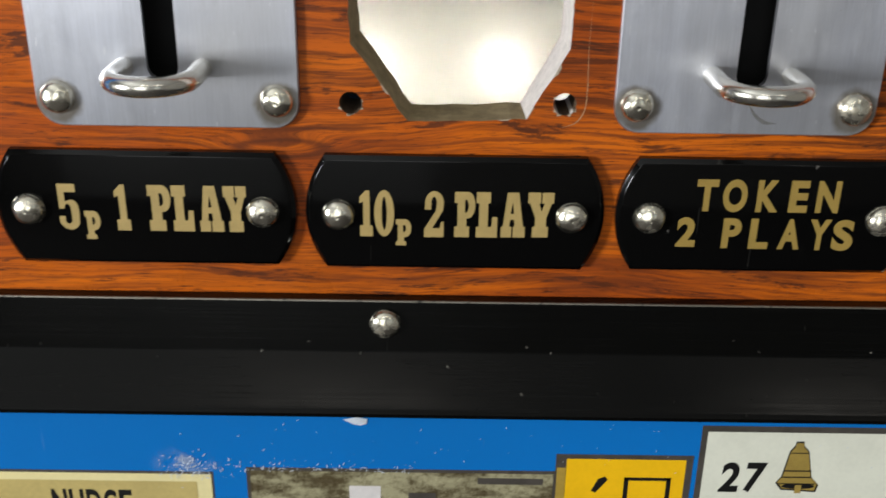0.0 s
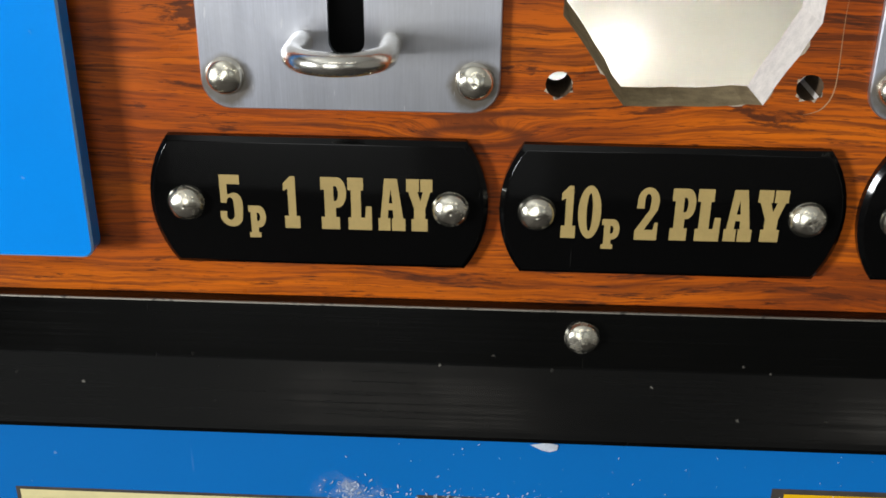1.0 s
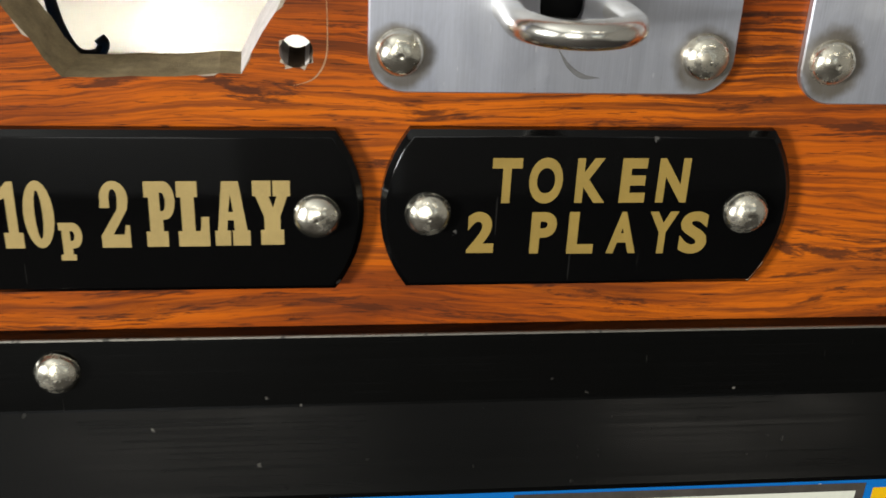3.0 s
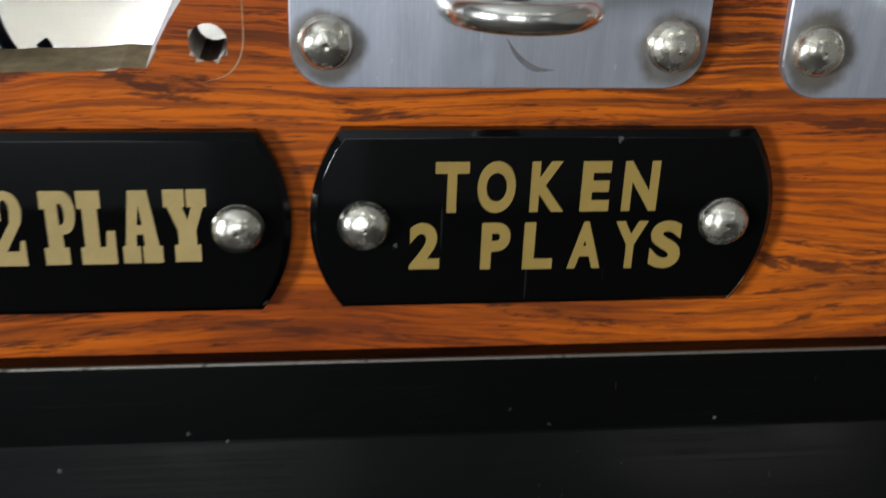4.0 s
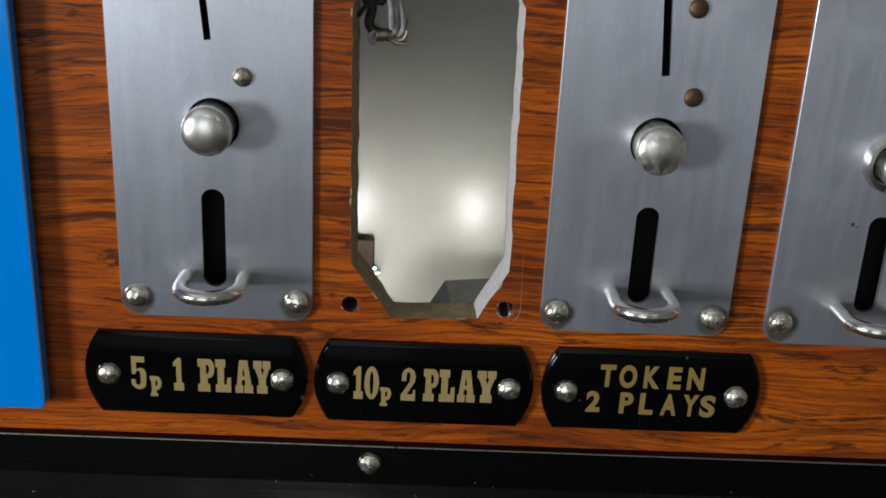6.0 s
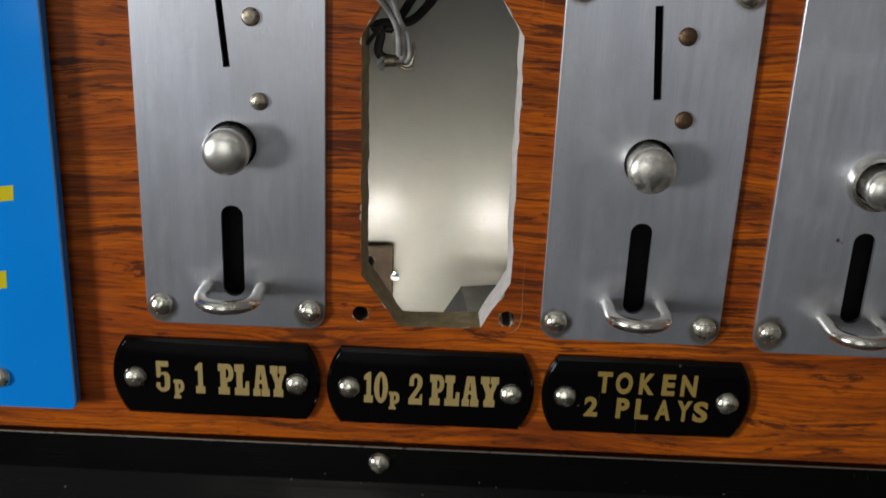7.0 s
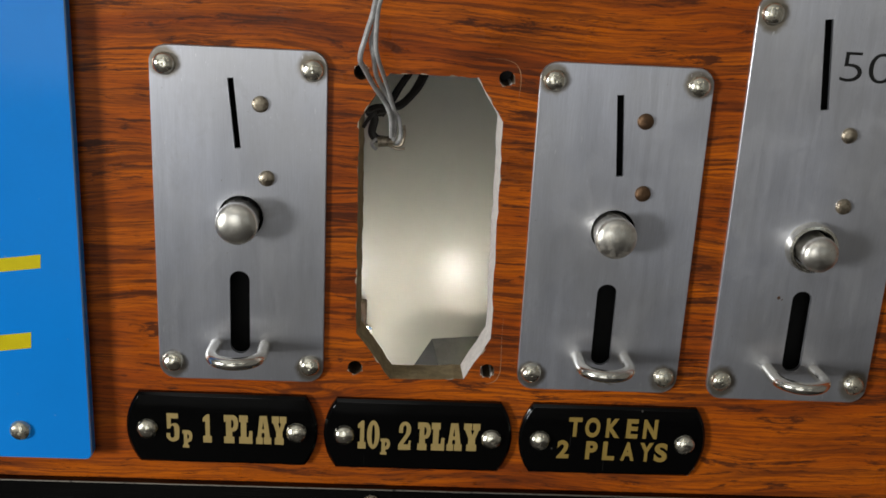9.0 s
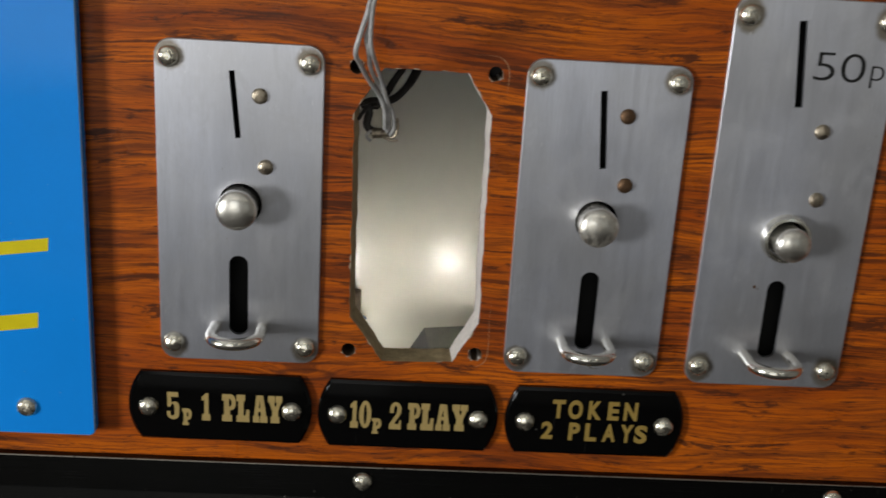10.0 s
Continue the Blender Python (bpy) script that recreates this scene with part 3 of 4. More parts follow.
# things seen inside through the opening
bracket = thing("folded_bracket", (19.5, 240, 1056), "small folded zinc bracket inside the cabinet", "bracket")
bm = bmesh.new()
# one folded sheet; the left face has its shade put in as darker metal
f0 = [(0, 0, 0), (-18, -7, -28), (-18, -7, -204), (9, -11, -204), (9, -11, -28)]
f1 = [(0, 0, 0), (9, -11, -28), (9, -11, -204), (46, 13, -204), (46, 13, -1)]
for pts, mi in ((f0, 0), (f1, 1)):
    f = bm.faces.new([bm.verts.new(Vector(q) * MM) for q in pts])
    f.material_index = mi
bmesh.ops.solidify(bm, geom=bm.faces[:], thickness=0.0012)
part("folded_plate", bm, (DARK_METAL, GREY_METAL), bracket)
block = thing("brown_block", (-42, 273, 852), "brown board block standing inside the cabinet", "block")
bm = bmesh.new()
box(bm, -18, 0, 0, 20, 6, 214, 1.0)
part("board", bm, BROWN_BLOCK, block)
bm = bmesh.new()
lathe(bm, [(0.0, -4.0), (2.6, -3.4), (3.0, -1.5), (3.0, 0.0)], 16, 21.5, 196)
part("screw", bm, CHROME, block, smooth=True)


# ---- black trim rail and its rivets ----
def trim_rail():
    ob = thing("trim_rail", (0, 0, 0), "glossy black trim rail riveted along the panel's lower edge", "trim")
    bm = bmesh.new()
    prof = [(1, 1095.9), (-3.2, 1095.9), (-3.45, 1095.8), (-3.6, 1095.5), (-5.2, 1082.6), (-5.4, 1082.2), (-13.6, 1070.6), (-14.4, 1069.6), (-14.4, 1068.6), (-13.4, 1068.2), (1, 1068.2)]
    ends = [[bm.verts.new((x * MM, y * MM, z * MM)) for y, z in prof] for x in (-289, 289)]
    band(bm, *ends)
    bm.faces.ensure_lookup_table()
    # top corner faces get a pale metal that stands in for their highlight
    for k in (2, 3):
        bm.faces[k].material_index = 1
    for e in ends:
        bm.faces.new(e)
    part("rail", bm, (TRIM, make_worn_metal("edge_highlight", (0.30, 0.28, 0.24), (0.02, 0.02, 0.018), 0.4, 0.95, 0.1)), ob)
    for x in (-203.0, -10.1, 183.0):
        rivet(ob, x, -4.4, 1089.9, 3.9, 2.6)
    return ob


trim_rail()
upper = thing("upper_trim", (0, 0, 1303.2), "dark upper trim with a pale lower edge above the coin plates", "trim")
bm = bmesh.new()
box(bm, -114, -3.0, 0, 289, -0.05, 1.7, 0.3)
part("edge_strip", bm, IVORY, upper, "pale edge strip")
bm = bmesh.new()
box(bm, -114, -4.0, 1.7, 289, -0.05, 26, 0.6)
part("rail", bm, TRIM, upper)

# ---- printed glass below the trim ----
glass = thing("award_glass", (0, -12, 759.3), "blue printed award glass below the black trim", "glass panel")
bm = bmesh.new()
box(bm, -289, 0, 0, 289, 5, 308.0)
part("pane", bm, BLUE_GLASS, glass)


def ink(name, material, y, *bars, label="", polys=()):
    bm = bmesh.new()
    for b in bars:
        bar(bm, b[0], b[1], b[2] - 760, b[3] - 760, y)
    for p in polys:
        poly(bm, [(x, z - 760) for x, z in p], y)
    return part(name, bm, material, glass, label)


ink("border", BORDER, -0.05, (70.6, 139.4, 960, 1066.7), (34.0, 69.4, 975, 1057.4), (-46.0, 34.0, 970, 1052.0), (-140, -54.6, 970, 1050.4))
ink("white_card", IVORY, -0.10, (72.2, 137.6, 961, 1064.9), label="ivory printed card")
ink("amber_card", AMBER, -0.10, (36.8, 67.6, 976, 1056.0), label="amber printed card")
ink("silver_card", DULL, -0.10, (-45.0, 33.6, 971, 1051.0), label="worn silver printed card")
ink("cream_card", CREAM, -0.10, (-139, -55.2, 971, 1049.6), label="cream printed card with a straw field")
ink("cream_field", STRAW, -0.15, (-134, -59.0, 975, 1047.2))
ink("orange_mark", AMBER, -0.10, (141.0, 160.0, 990, 1065.5))
bm = bmesh.new()
for ch, a, b in (("N", -97.4, -93.4), ("U", -92.8, -89.0), ("D", -88.3, -84.5), ("G", -83.9, -80.4), ("E", -79.8, -76.3)):
    letter(bm, ch, a, b, 1035.8 - 760, 1044.4 - 760, -0.20, 0.035)
part("lettering", bm, INK, glass)
bm = bmesh.new()
for ch, a, b in (("2", 77.0, 82.0), ("7", 83.2, 88.4)):
    letter(bm, ch, a, b, 1046.2 - 760, 1055.6 - 760, -0.15, 0.035, 0.7)
part("number", bm, INK, glass)
ink("gold_strip", make_paint("dull_gold_ink", (0.42, 0.28, 0.05), 0.35, 120, 0.3), -0.13, (34.4, 36.7, 976, 1053.2))
ink("pale_patch", make_paint("pale_patch_ink", (0.72, 0.68, 0.66), 0.3, 300, 0.15), -0.15, (-19.4, -11.2, 980, 1046.6))
ink("dark_patch", BORDER, -0.15, (-4.0, 3.2, 980, 1044.6), (14.0, 31.0, 1047.6, 1049.6))
ink("mark", INK, -0.15, (52.0, 64.2, 1049.4, 1050.4), (52.0, 53.2, 1020, 1050.4), (63.0, 64.2, 1020, 1050.4), polys=[[(43.6, 1046.0), (44.8, 1045.4), (47.8, 1049.6), (47.0, 1050.6), (45.2, 1049.8)]])
bell = [(93.4, 1047.6), (101.8, 1047.0), (102.2, 1049.2), (100.2, 1051.4), (98.6, 1059.0), (97.2, 1060.6), (97.0, 1061.8), (95.2, 1061.8), (95.0, 1060.6), (94.0, 1059.0), (93.0, 1051.6), (91.8, 1049.6)]
ink("bell_outline", INK, -0.14, polys=[[((x - 97) * 1.09 + 97, (z - 1054.4) * 1.07 + 1054.4) for x, z in bell]])
ink("bell", BRASS_INK, -0.18, polys=[bell])
bm = bmesh.new()
poly(bm, [(x, z - 760) for x, z in [(97.4 + 4.3 * math.cos(radians(20 * k)), 1048.4 + 0.9 * math.sin(radians(20 * k))) for k in range(18)]], -0.24)
part("bell_mouth", bm, INK, glass)
ink("clapper", BRASS_INK, -0.28, (96.6, 98.3, 1046.2, 1048.8))
ink("bell_line", INK, -0.22, (92.7, 100.6, 1051.0, 1051.4), (92.9, 100.2, 1053.0, 1053.4), (94.0, 98.8, 1058.6, 1058.9), (92.2, 101.8, 1049.0, 1049.3))
bm = bmesh.new()
rng = random.Random(5)
for k in range(360):
    if k < 130:
        x, z = rng.gauss(-60.5, 4.2), rng.gauss(1051.5, 2.6)
    elif k < 280:
        x, z = rng.uniform(-52, 2) - rng.random() * 8, 1051.0 + abs(rng.gauss(0, 1.5))
    else:
        x, z = rng.uniform(-75, 130), rng.uniform(1051, 1067)
    s = rng.uniform(0.12, 0.75) ** 1.6 * (0.7 if k < 280 else 0.4)
    a = rng.uniform(0, 3.1) if k % 3 else rng.gauss(1.4, 0.3)
    d, n = Vector((math.cos(a), math.sin(a))) * s * 1.8, Vector((-math.sin(a), math.cos(a))) * s * 0.5
    c = Vector((x, z - 760))
    poly(bm, [tuple(c - d), tuple(c - d * 0.3 + n), tuple(c + d * rng.uniform(0.7, 1)), tuple(c + d * 0.2 - n * rng.uniform(0.3, 1))], -0.25)
poly(bm, [(-20.6, 307.2), (-18.0, 305.8), (-16.2, 305.4), (-14.6, 306.0), (-14.4, 307.4), (-17.0, 307.9)], -0.25)
part("flaked_varnish", bm, make_paint("flake", (0.66, 0.72, 0.80), 0.4, 300, 0.3), glass, "pale flakes of chipped varnish")["kind"] = "stuff"


def make_haze():
    m = Nodes("milky_varnish")
    cover = m.spread(m.noise(m.pos, 170, 6, 0.65), 0.42, 0.72, 0.0, 0.75)
    mid = m.tree.nodes.new("ShaderNodeVectorMath")
    mid.operation = "LENGTH"
    m.link(m.vec("MULTIPLY", m.vec("SUBTRACT", m.pos, (-0.0615, 0.0, 1.0525)), (95.0, 0.0, 170.0)), mid.inputs[0])
    return m.done(Base_Color=(0.50, 0.56, 0.66), Roughness=0.55, Alpha=m.maths("MULTIPLY", cover, m.spread(mid.outputs["Value"], 0.25, 1.0, 1.0, 0.0)))


ink("milky_patch", make_haze(), -0.23, (-76, -47, 1046, 1060), label="milky patch of lifting varnish")


# ---- coin plates ----
def ring_guard(parent, x, z):
    bm = bmesh.new()
    r, reach, rise = 8.9, 11.0, 0.8
    pts = [Vector((x - r, 1.0, z - 0.2)), Vector((x - r, -2.5, z + 0.2)), Vector((x - r, -reach * 0.75, z + rise * 0.5))]
    pts += [Vector((x + r * math.cos(radians(180 - 12 * k)), -reach - r * math.sin(radians(12 * k)), z + rise * (0.55 + 0.45 * math.sin(radians(12 * k))))) for k in range(16)]
    pts += [Vector((x + r, -reach * 0.75, z + rise * 0.5)), Vector((x + r, -2.5, z + 0.2)), Vector((x + r, 1.0, z - 0.2))]
    tube(bm, pts, 2.3, 14)
    return part("coin_guard", bm, CHROME, parent, "bent chrome wire guard", smooth=True)


def push_knob(parent, x, z, r, out, collar):
    bm = bmesh.new()
    prof = [(0.0, 4.0), (r * 0.94, 4.0), (r * 0.94, -1.2 - out + 5.2), (r, -1.2 - out + 4.6), (r, -1.2 - out + 3.2)]
    for k in range(1, 9):
        a = k / 9 * math.pi / 2
        prof.append((r * math.cos(a), -1.2 - out + 3.2 - 3.2 * math.sin(a)))
    prof.append((0.0, -1.2 - out))
    lathe(bm, prof, 36, x, z)
    knob = part("push_knob", bm, KNOB, parent, "domed satin metal reject button", smooth=True)
    if collar:
        bm = bmesh.new()
        lathe(bm, [(r + 0.7, 3), (r + 0.7, -4.6), (r + 1.2, -5.4), (r + 2.2, -5.2), (r + 2.7, -4.2), (r + 2.9, -1.3), (r + 2.9, 0.0)], 36, x, z)
        part("collar", bm, CHROME, parent, smooth=True)


def tilted_slot(xt, zt, xb, zb, w):
    d = Vector((xt - xb, zt - zb)).normalized()
    n = Vector((-d.y, d.x)) * w / 2
    t, b = Vector((xt, zt)), Vector((xb, zb))
    return [tuple(b + n), tuple(b - n), tuple(t - n), tuple(t + n)][::-1]


def coin_plate(cx, half, z0, z1, rivets, slot, studs, knob, label, guard_z=1153.6):
    ob = thing("coin_plate", (0, 0, 0), label, "coin slot plate", "coin plates on the panel")
    sx = cx + (0.4 if cx > 0 else -0.4)
    long_slot = rounded(sx - 3.6, 1150.6, sx + 3.6, 1182.8, 3.5, 6)
    holes = [long_slot, tilted_slot(*slot), circle(knob[0] + 0.3, knob[1] + 0.2, knob[2] + 0.5, 32)]
    bm = bmesh.new()
    slab(bm, rounded(cx - half, z0, cx + half, z1, 6.0, 8), holes, -1.6, -0.05, chamfer=0.25)
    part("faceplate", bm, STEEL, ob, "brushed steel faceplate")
    for x, z in rivets:
        rivet(ob, x, -1.6, z - 0.6, 3.95, 2.7)
    for x, z in studs:
        rivet(ob, x, -1.6, z, 2.9, 1.6, RUSTY if 0 < cx < 100 else STUD, "stud", "rusty brown stud" if 0 < cx < 100 else "dulled metal stud")
    ring_guard(ob, sx, guard_z)
    push_knob(ob, *knob)
    # box behind the slots, coloured near-black in place of the shade there
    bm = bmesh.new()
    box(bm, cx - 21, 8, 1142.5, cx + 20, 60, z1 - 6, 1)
    part("mechanism_box", bm, SLOT_SHADE, ob, "coin mechanism box, near-black to stand in for shade behind the slots")
    return ob


coin_plate(-59.85, 30.2, 1139.6, 1262.9, ((-85, 1257.1), (-34.7, 1256.9), (-85, 1147.1), (-34.7, 1146.9)), (-62.7, 1252.6, -60.4, 1228.1, 2.1), ((-52.6, 1243.9), (-50.4, 1217.7)), (-59.9, 1202.9, 7.5, 11.5, False), "brushed steel coin plate with a narrow slot and domed button")
middle_plate = coin_plate(73.3, 30.2, 1139.8, 1262.9, ((48.2, 1257.1), (98.4, 1257.1), (48.2, 1147.1), (98.4, 1146.9)), (71.4, 1252.5, 73.9, 1223.6, 2.5), ((81.0, 1243.6), (82.8, 1217.6)), (73.3, 1202.9, 7.5, 11.5, False), "brushed steel coin plate with a scratched lower edge and domed button")
tall = coin_plate(146.0, 30.7, 1138.3, 1289.4, ((120.4, 1283.0), (171.5, 1283.0), (120.4, 1146.3), (171.5, 1146.3)), (140.0, 1281.4, 143.3, 1250.3, 2.9), ((153.6, 1241.7), (155.8, 1215.8)), (146.4, 1200.2, 6.6, 13.0, True), "taller brushed steel coin plate engraved with its value", 1151.2)
bm = bmesh.new()
for ch, a, b, z0, z1 in (("5", 146.6, 154.2, 1260.6, 1270.8), ("0", 156.4, 165.4, 1260.4, 1270.8), ("p", 167.6, 172.6, 1258.8, 1266.8)):
    letter(bm, ch, a, b, z0, z1, -1.66, -0.012)
part("engraving", bm, INK, tall, "thin black engraved value")
bm = bmesh.new()
poly(bm, [(x * 0.8, z) for x, z in circle(137.6 / 0.8, 1180.0, 0.75, 9)], -1.65)
poly(bm, circle(138.9, 1179.3, 0.3, 7), -1.65)
part("rust_spot", bm, make_paint("rust", (0.10, 0.045, 0.02), 0.8, 900, 0.4), tall, "small rust spot")


# ---- black name plates ----
def name_plate(cx, cz, half, letters, material, label, turn=0.0, slanted=False):
    ob = thing("price_plate", (cx, 0, 1000 + cz), label, "price label", "price labels under the coin plates")
    ob.rotation_euler[1] = radians(turn)
    hh, bulge = 14.5, 4.8
    flat = half - bulge
    r = (hh * hh + bulge * bulge) / (2 * bulge)
    top = math.asin(hh / r)
    loop = []
    for sgn in (1, -1):
        for k in range(13):
            a = -top + 2 * top * k / 12
            loop.append((sgn * (half - r + r * math.cos(a)), sgn * r * math.sin(a)))
    bm = bmesh.new()
    slab(bm, loop, [], -2.6, -0.05, chamfer=0.85, side_mat=0, chamfer_mat=0)
    part("plaque", bm, BLACK, ob, "glossy black plaque with bevelled edges", smooth=True)
    bm = bmesh.new()
    for ch, a, b, z0, z1 in letters:
        if slanted:
            letter(bm, ch, a - cx, b - cx, z0 - cz, z1 - cz, -2.66, 0.044, 0.0)
        else:
            slab_letter(bm, ch, a - cx, b - cx, z0 - cz, z1 - cz, -2.66)
    part("lettering", bm, material, ob, "gold lettering")
    for s in (-1, 1):
        rivet(ob, s * 28.0, -2.6, -0.3, 3.95, 2.7)
    return ob


Z0, Z1 = 113.6, 125.5
name_plate(-67.3, 119.2, 35.9, [("5", -88.2, -83.3, Z0, Z1), ("p", -82.2, -78.5, 111.2, 118.6), ("1", -74.5, -71.2, Z0, Z1), ("P", -66.6, -61.2, Z0, Z1), ("L", -60.9, -55.9, Z0, Z1), ("A", -54.5, -48.8, Z0, Z1), ("Y", -48.6, -43.1, Z0, Z1)], PALE_GOLD, "black price plate lettered 5p 1 PLAY in gold")
name_plate(6.8, 118.9, 35.9, [("1", -16.1, -13.0, 113.0, 124.9), ("0", -12.6, -7.8, 113.0, 125.1), ("p", -7.4, -3.7, 110.7, 117.6), ("2", -0.6, 4.1, 113.0, 125.0), ("P", 6.7, 11.6, 113.1, 124.9), ("L", 11.9, 17.0, 113.1, 124.9), ("A", 17.9, 23.7, 113.2, 124.9), ("Y", 24.2, 30.4, 113.3, 125.0)], PALE_GOLD, "black price plate lettered 10p 2 PLAY in gold")
name_plate(81.5, 119.2, 36.1, [("T", 64.1, 69.2, 120.8, 129.0), ("O", 70.5, 76.3, 120.7, 129.1), ("K", 78.6, 83.9, 120.8, 129.0), ("E", 86.4, 90.9, 120.8, 129.0), ("N", 92.9, 98.4, 120.8, 129.0), ("2", 60.4, 65.1, 111.4, 119.2), ("P", 71.5, 76.0, 111.2, 119.1), ("L", 78.1, 82.8, 111.1, 119.1), ("A", 85.2, 90.5, 111.1, 119.1), ("Y", 92.4, 97.6, 111.0, 119.1), ("S", 98.2, 103.3, 110.9, 119.1)], GOLD, "black price plate lettered TOKEN 2 PLAYS in gold", slanted=True)

# ---- small marks of wear ----
def smear(name, material, points, widths, y, parent, label):
    bm = bmesh.new()
    path = smooth_path([(x, 0, z) for x, z in points], 8)
    n = len(path)
    left, right = [], []
    for i, p in enumerate(path):
        d = (path[min(i + 1, n - 1)] - path[max(i - 1, 0)]).normalized()
        w = np.interp(i / (n - 1), [k / (len(widths) - 1) for k in range(len(widths))], widths) / 2
        side = Vector((-d.z, 0, d.x)) * w
        left.append(bm.verts.new(Vector((p.x + side.x, y, p.z + side.z)) * MM))
        right.append(bm.verts.new(Vector((p.x - side.x, y, p.z - side.z)) * MM))
    for i in range(n - 1):
        bm.faces.new((left[i], left[i + 1], right[i + 1], right[i]))
    return part(name, bm, material, parent, label)


SCUFF = make_paint("scuff", (0.17, 0.165, 0.16), 0.5, 900, 0.4)
SCRATCH = make_paint("pale_scratch", (0.56, 0.30, 0.15), 0.5, 900, 0.5)
smear("scuff", SCUFF, [(73.8, 1147.2), (75.6, 1144.6), (78.0, 1142.9), (81.0, 1142.6)], [0.1, 0.7, 0.9, 0.05], -1.64, middle_plate, "dark curved scuff")
for run in ([(31, 1140.3), (34.5, 1141.6), (36.4, 1144.8), (36.7, 1150), (36.4, 1160), (36.6, 1170)], [(36.4, 1249), (36.6, 1257), (34.8, 1261), (31, 1262.6), (24, 1262.8)]):
    smear("scratch", SCRATCH, run, [0.02, 0.3, 0.2, 0.1, 0.02], -0.06, cabinet, "faint pale outline left by a missing plate")
smear("worn_edge", CHIPPED, [(112.2, 1105.3), (114.0, 1108.6), (115.6, 1112.0)], [0.5, 0.9, 0.2], -2.3, cabinet, "pale worn corner")

# ---- blue acrylic sign ----
sign = thing("blue_sign", (-200, 0, 1107), "bright blue acrylic sign with yellow bars, riveted on", "sign")
bm = bmesh.new()
# the chamfer is coloured paler blue for the light its bevel catches
slab(bm, rounded(-86, 0, 84.7, 330, 2.5, 4), [], -6.6, -2.0, chamfer=0.45, chamfer_mat=1)
part("sheet", bm, (BLUE, make_paint("lit_acrylic_edge", (0.30, 0.52, 0.80), 0.5, 200, 0.25)), sign, "blue acrylic sheet with its bevel highlight painted pale")
for z in (11.6, 300):
    rivet(sign, 59.0, -6.6, z, 4.0, 2.4)
bm = bmesh.new()
for xa, za, zb in ((71.0, 76.0, 81.1), (65.6, 45.1, 51.3)):
    poly(bm, [(xa - 0.4, za), (xa, zb), (xa - 40, zb - 5.6), (xa - 40, za - 5.6)], -6.66)
part("stripe", bm, YELLOW, sign, "yellow printed bars")

# ---- loose wires hanging into the opening ----
wires = thing("wire_bundle", (0, 0, 1000), "loose grey and black wires hanging into the sawn opening", "wires")
RUNS = [
    ("grey_wire", GREY_WIRE, 0.85, [(-24, -30, 420), (-22, -36, 340), (-18.5, -40, 304), (-13.2, -40, 289), (-13.4, -38, 281.6), (-15.6, -36, 273.6), (-17.4, -34, 266.1), (-16.2, -25, 261.1), (-13.2, -12, 253.2), (-10.0, -2, 246.8), (-7.8, 2, 240.7), (-7.4, 7, 232.5)]),
    ("grey_wire", GREY_WIRE, 0.8, [(-20, -27, 420), (-18, -33, 340), (-15.5, -38, 304), (-12.2, -39, 287), (-13.0, -35.5, 276), (-14.1, -34, 271.2), (-13.3, -32, 266.3), (-12.8, -21, 259.5), (-11.6, -14, 255.1), (-9.3, -5, 249.7), (-7.0, 1, 244.0), (-6.2, 6, 236), (-6.6, 9, 231)]),
    ("grey_wire", GREY_WIRE, 0.75, [(-18, -30, 420), (-15.5, -36, 340), (-13.0, -40, 304), (-10.9, -40, 289), (-12.1, -38.4, 281.7), (-12.6, -36.5, 275), (-12.6, -34.9, 269.4), (-11.8, -31, 265), (-10.3, -20, 258.7), (-8.8, -10, 252.5), (-6.8, 1, 243.8), (-5.0, 4, 240), (-4.1, 8, 233), (-5.4, 10, 229.8)]),
    ("dark_wire", DARK_WIRE, 1.5, [(-8.8, 13, 229.8), (-12.6, 12, 230.6), (-14.4, 12, 233.0), (-13.6, 12, 238.0), (-15.6, 12, 240.2), (-13.6, 14, 241.2), (-10.0, 18, 240.8), (-5.0, 24, 240.6), (-1.0, 28, 243.5), (1.6, 31, 247), (3.6, 34, 252), (5, 38, 264)]),
    ("dark_wire", DARK_WIRE, 1.0, [(-13.0, 13, 240.0), (-9.0, 20, 239.8), (-4.0, 26, 241.6), (1.0, 29, 245.0), (4.0, 32, 249.5), (5.6, 35, 254), (7, 38, 264)]),
    ("dark_wire", DARK_WIRE, 1.0, [(-12.0, 16, 238.6), (-8.6, 24, 242.0), (-6.4, 28, 245.4), (-4.2, 30, 248.6), (-2.4, 32, 252), (-1.5, 38, 264)]),
    ("dark_wire", DARK_WIRE, 0.8, [(-11.0, 18, 238.0), (-7.4, 25, 241.8), (-5.0, 29, 245.6), (-2.8, 31, 249), (-1.0, 33, 252.4), (0, 38, 264)]),
    ("dark_wire", DARK_WIRE, 0.7, [(-13.4, 12, 240.6), (-16.2, 9, 237.4), (-17.2, 6, 236.0)]),
    ("dark_wire", DARK_WIRE, 0.7, [(-13.8, 12, 241.4), (-15.8, 9, 241.0), (-16.8, 6, 241.6)]),
    ("bare_end", COPPER, 0.5, [(-9, 11, 230), (-5.6, 10, 228.6), (-3.4, 9, 229.6), (-2.7, 9, 233.0), (-3.0, 9, 236.4)]),
    ("bare_end", COPPER, 0.5, [(-10, 11, 229.6), (-5.4, 9, 227.8), (-2.4, 9, 227.9)]),
    ("bare_end", GREY_WIRE, 0.6, [(-12.6, 10, 231), (-14.2, 9, 229.4), (-13.6, 9, 228.0), (-12.4, 9, 227.2)]),
]
for nm, mat, r, pts in RUNS:
    bm = bmesh.new()
    tube(bm, smooth_path(pts, 7), r, 9)
    part(nm, bm, mat, wires, smooth=True)
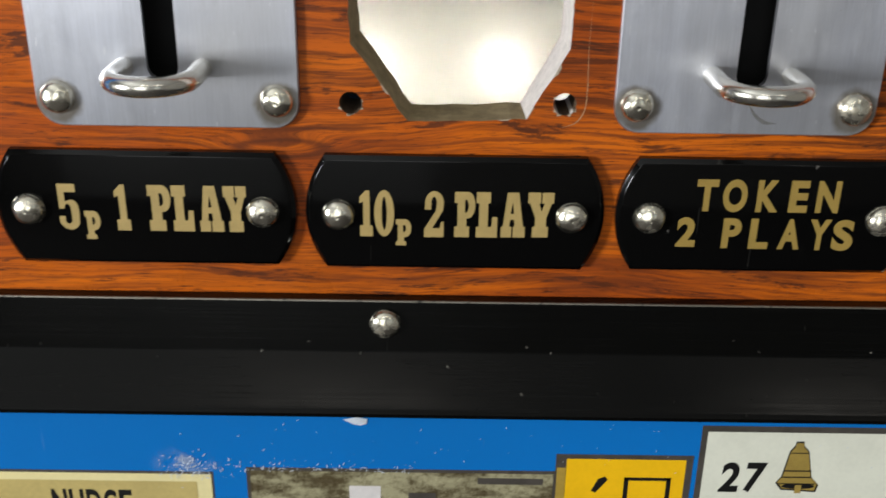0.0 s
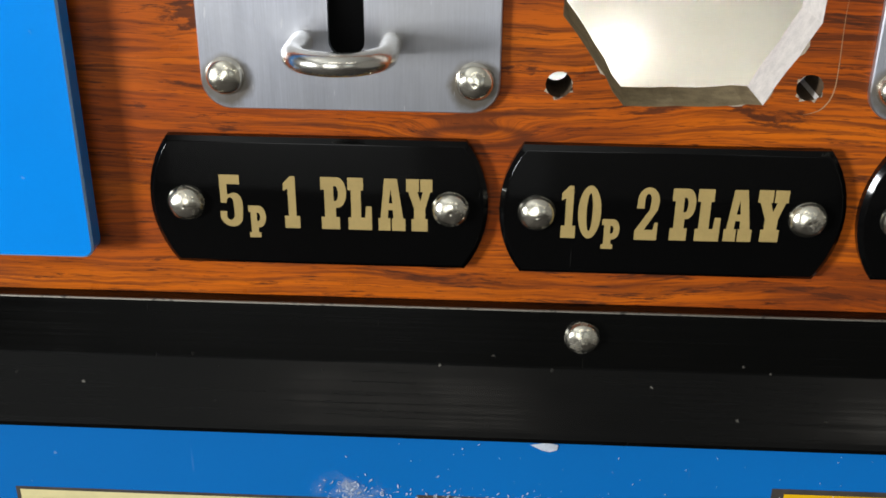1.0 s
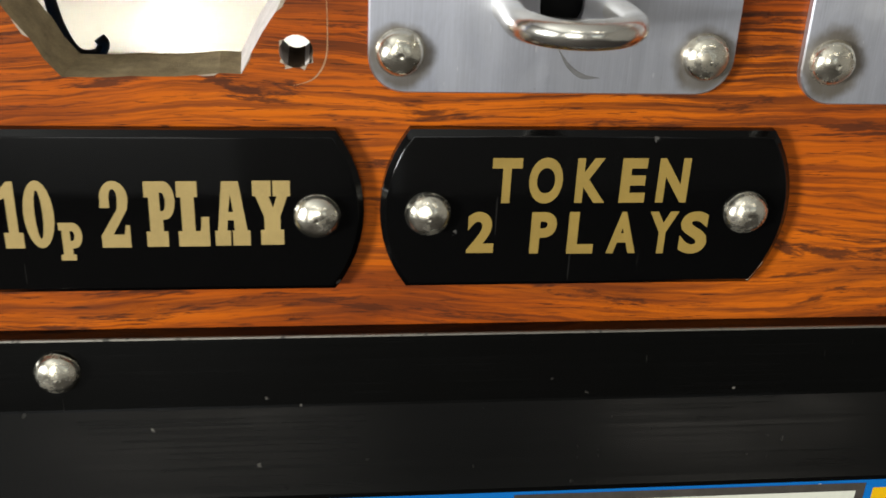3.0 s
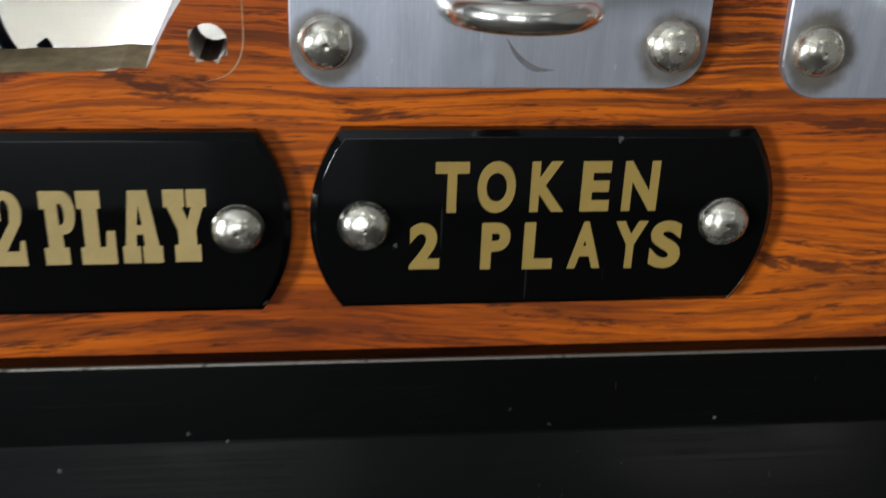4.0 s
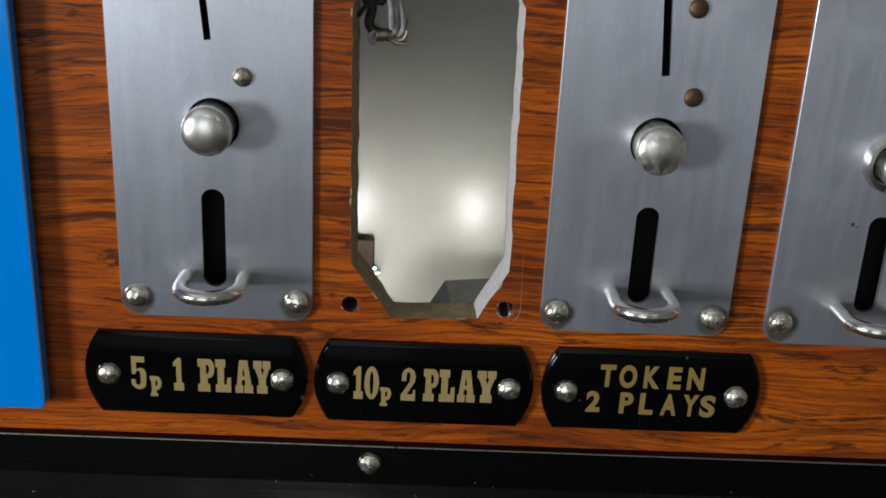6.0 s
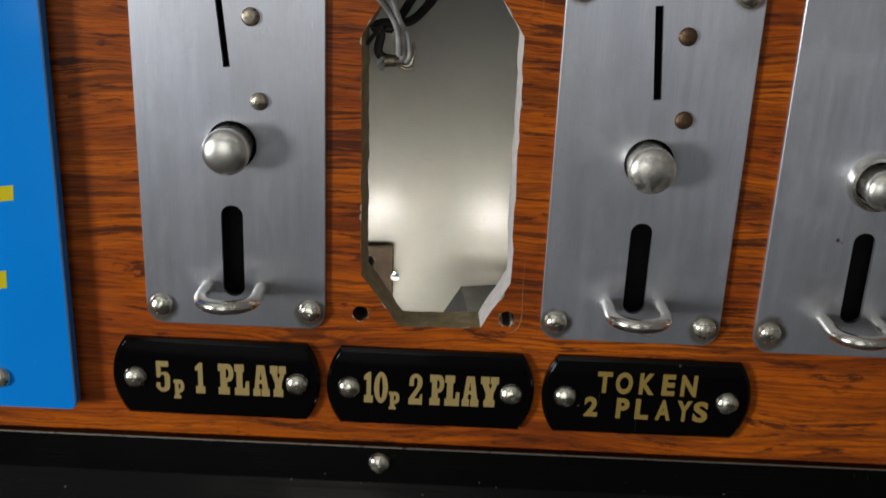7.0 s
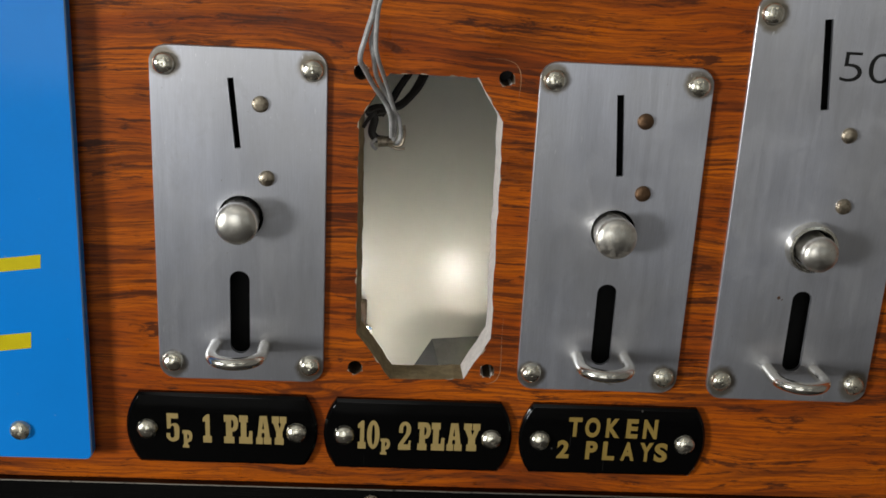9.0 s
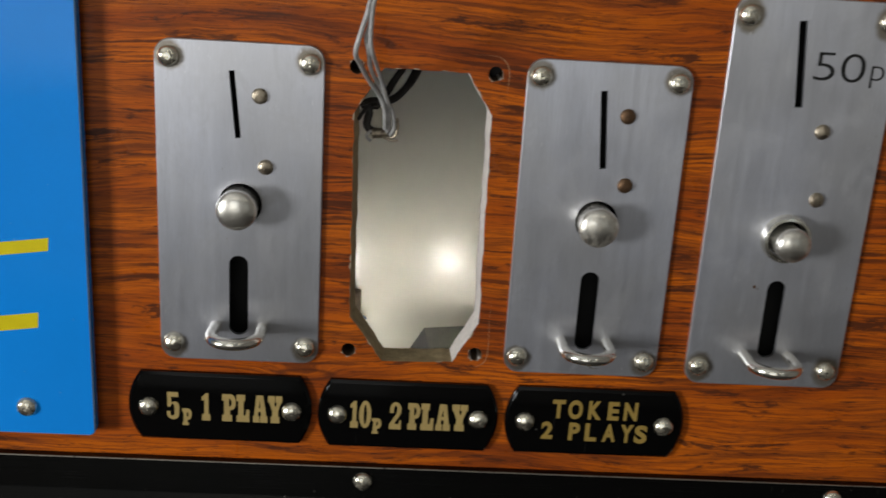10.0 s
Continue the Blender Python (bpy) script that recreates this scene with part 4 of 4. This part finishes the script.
loose = thing("inner_wire", (0, 0, 1000), "dark loose wire with a hooked end inside the cabinet", "wires")
for r, pts in ((1.7, [(-52, 150, 190), (-44, 142, 146), (-41, 140, 131), (-39.4, 140, 124.5), (-36.9, 140, 113.5), (-33, 140, 106.2), (-27.7, 140, 105.6), (-25.2, 140, 108.4), (-26.4, 140, 110.5)]), (1.5, [(-52, 150, 150), (-46, 142, 122), (-44.4, 140, 112), (-42, 140, 106), (-37, 140, 103), (-30, 142, 98), (-24, 146, 66)])):
    bm = bmesh.new()
    tube(bm, smooth_path(pts, 7), r, 9)
    part("dark_wire", bm, DARK_WIRE, loose, smooth=True)
bm = bmesh.new()
tube(bm, [Vector((-12.2, 11, 229.6)), Vector((-11.4, 11, 229.7)), Vector((-7.6, 11.5, 229.9)), Vector((-6.8, 11.5, 229.9))], 1.9, 12)
part("crimp", bm, COPPER, wires, smooth=True)


# ---- room ----
def structure(name, label, material, *dims):
    bm = bmesh.new()
    for d in dims:
        box(bm, *d)
    return tagged(part(name, bm, material), label, name.split("_")[0], kind="structure")


structure("floor", "dark carpeted floor of the room", CARPET, (-2000, -3000, -50, 2000, 700, 0))
structure("ceiling", "plain white ceiling", WHITE, (-2000, -3000, 2400, 2000, 700, 2450))
structure("wall_north", "plain painted wall behind the machine", WALL, (-2000, 600, 0, 2000, 700, 2400))
structure("wall_south", "painted wall with a half-glazed door and a window", WALL, (-2000, -3100, 0, -1370, -3000, 2400), (-70, -3100, 0, 800, -3000, 2400), (1700, -3100, 0, 2000, -3000, 2400), (-1370, -3100, 2050, -70, -3000, 2400), (800, -3100, 0, 1700, -3000, 780), (800, -3100, 1940, 1700, -3000, 2400))
structure("door_1", "white half-glazed double door", WHITE, (-1370, -3080, 0, -1330, -3020, 2050), (-110, -3080, 0, -70, -3020, 2050), (-1330, -3080, 2010, -110, -3020, 2050), (-1330, -3080, 0, -110, -3020, 720))
structure("window_2", "white window frame in the rear wall", WHITE, (800, -3080, 780, 840, -3020, 1940), (1660, -3080, 780, 1700, -3020, 1940), (840, -3080, 1900, 1660, -3020, 1940), (840, -3080, 780, 1660, -3020, 820))
structure("wall_east", "plain painted wall", WALL, (2000, -3000, 0, 2100, 600, 2400))
structure("wall_west", "painted wall with a window opening", WALL, (-2000, -3000, 0, -1900, -1560, 2400), (-2000, -1000, 0, -1900, 600, 2400), (-2000, -1560, 0, -1900, -1000, 940), (-2000, -1560, 1500, -1900, -1000, 2400))
structure("window_1", "white window frame in the wall", WHITE, (-1990, -1560, 940, -1950, -1000, 980), (-1990, -1560, 1460, -1950, -1000, 1500), (-1990, -1560, 980, -1950, -1520, 1460), (-1990, -1040, 980, -1950, -1000, 1460))

fixture = thing("ceiling_light", (-220, -1750, 2340), "slim white strip light fixed to the ceiling", "ceiling light", "strip lights")
bm = bmesh.new()
box(bm, -280, -100, 2, 280, 100, 60, 6)
part("housing", bm, WHITE, fixture)
for x in (-296, 280):
    bm = bmesh.new()
    box(bm, x, -100, -10, x + 16, 100, 60, 4)
    part("end_cap", bm, WHITE, fixture)
copy_thing(fixture, pose(0.95, -1.75, 2.34))
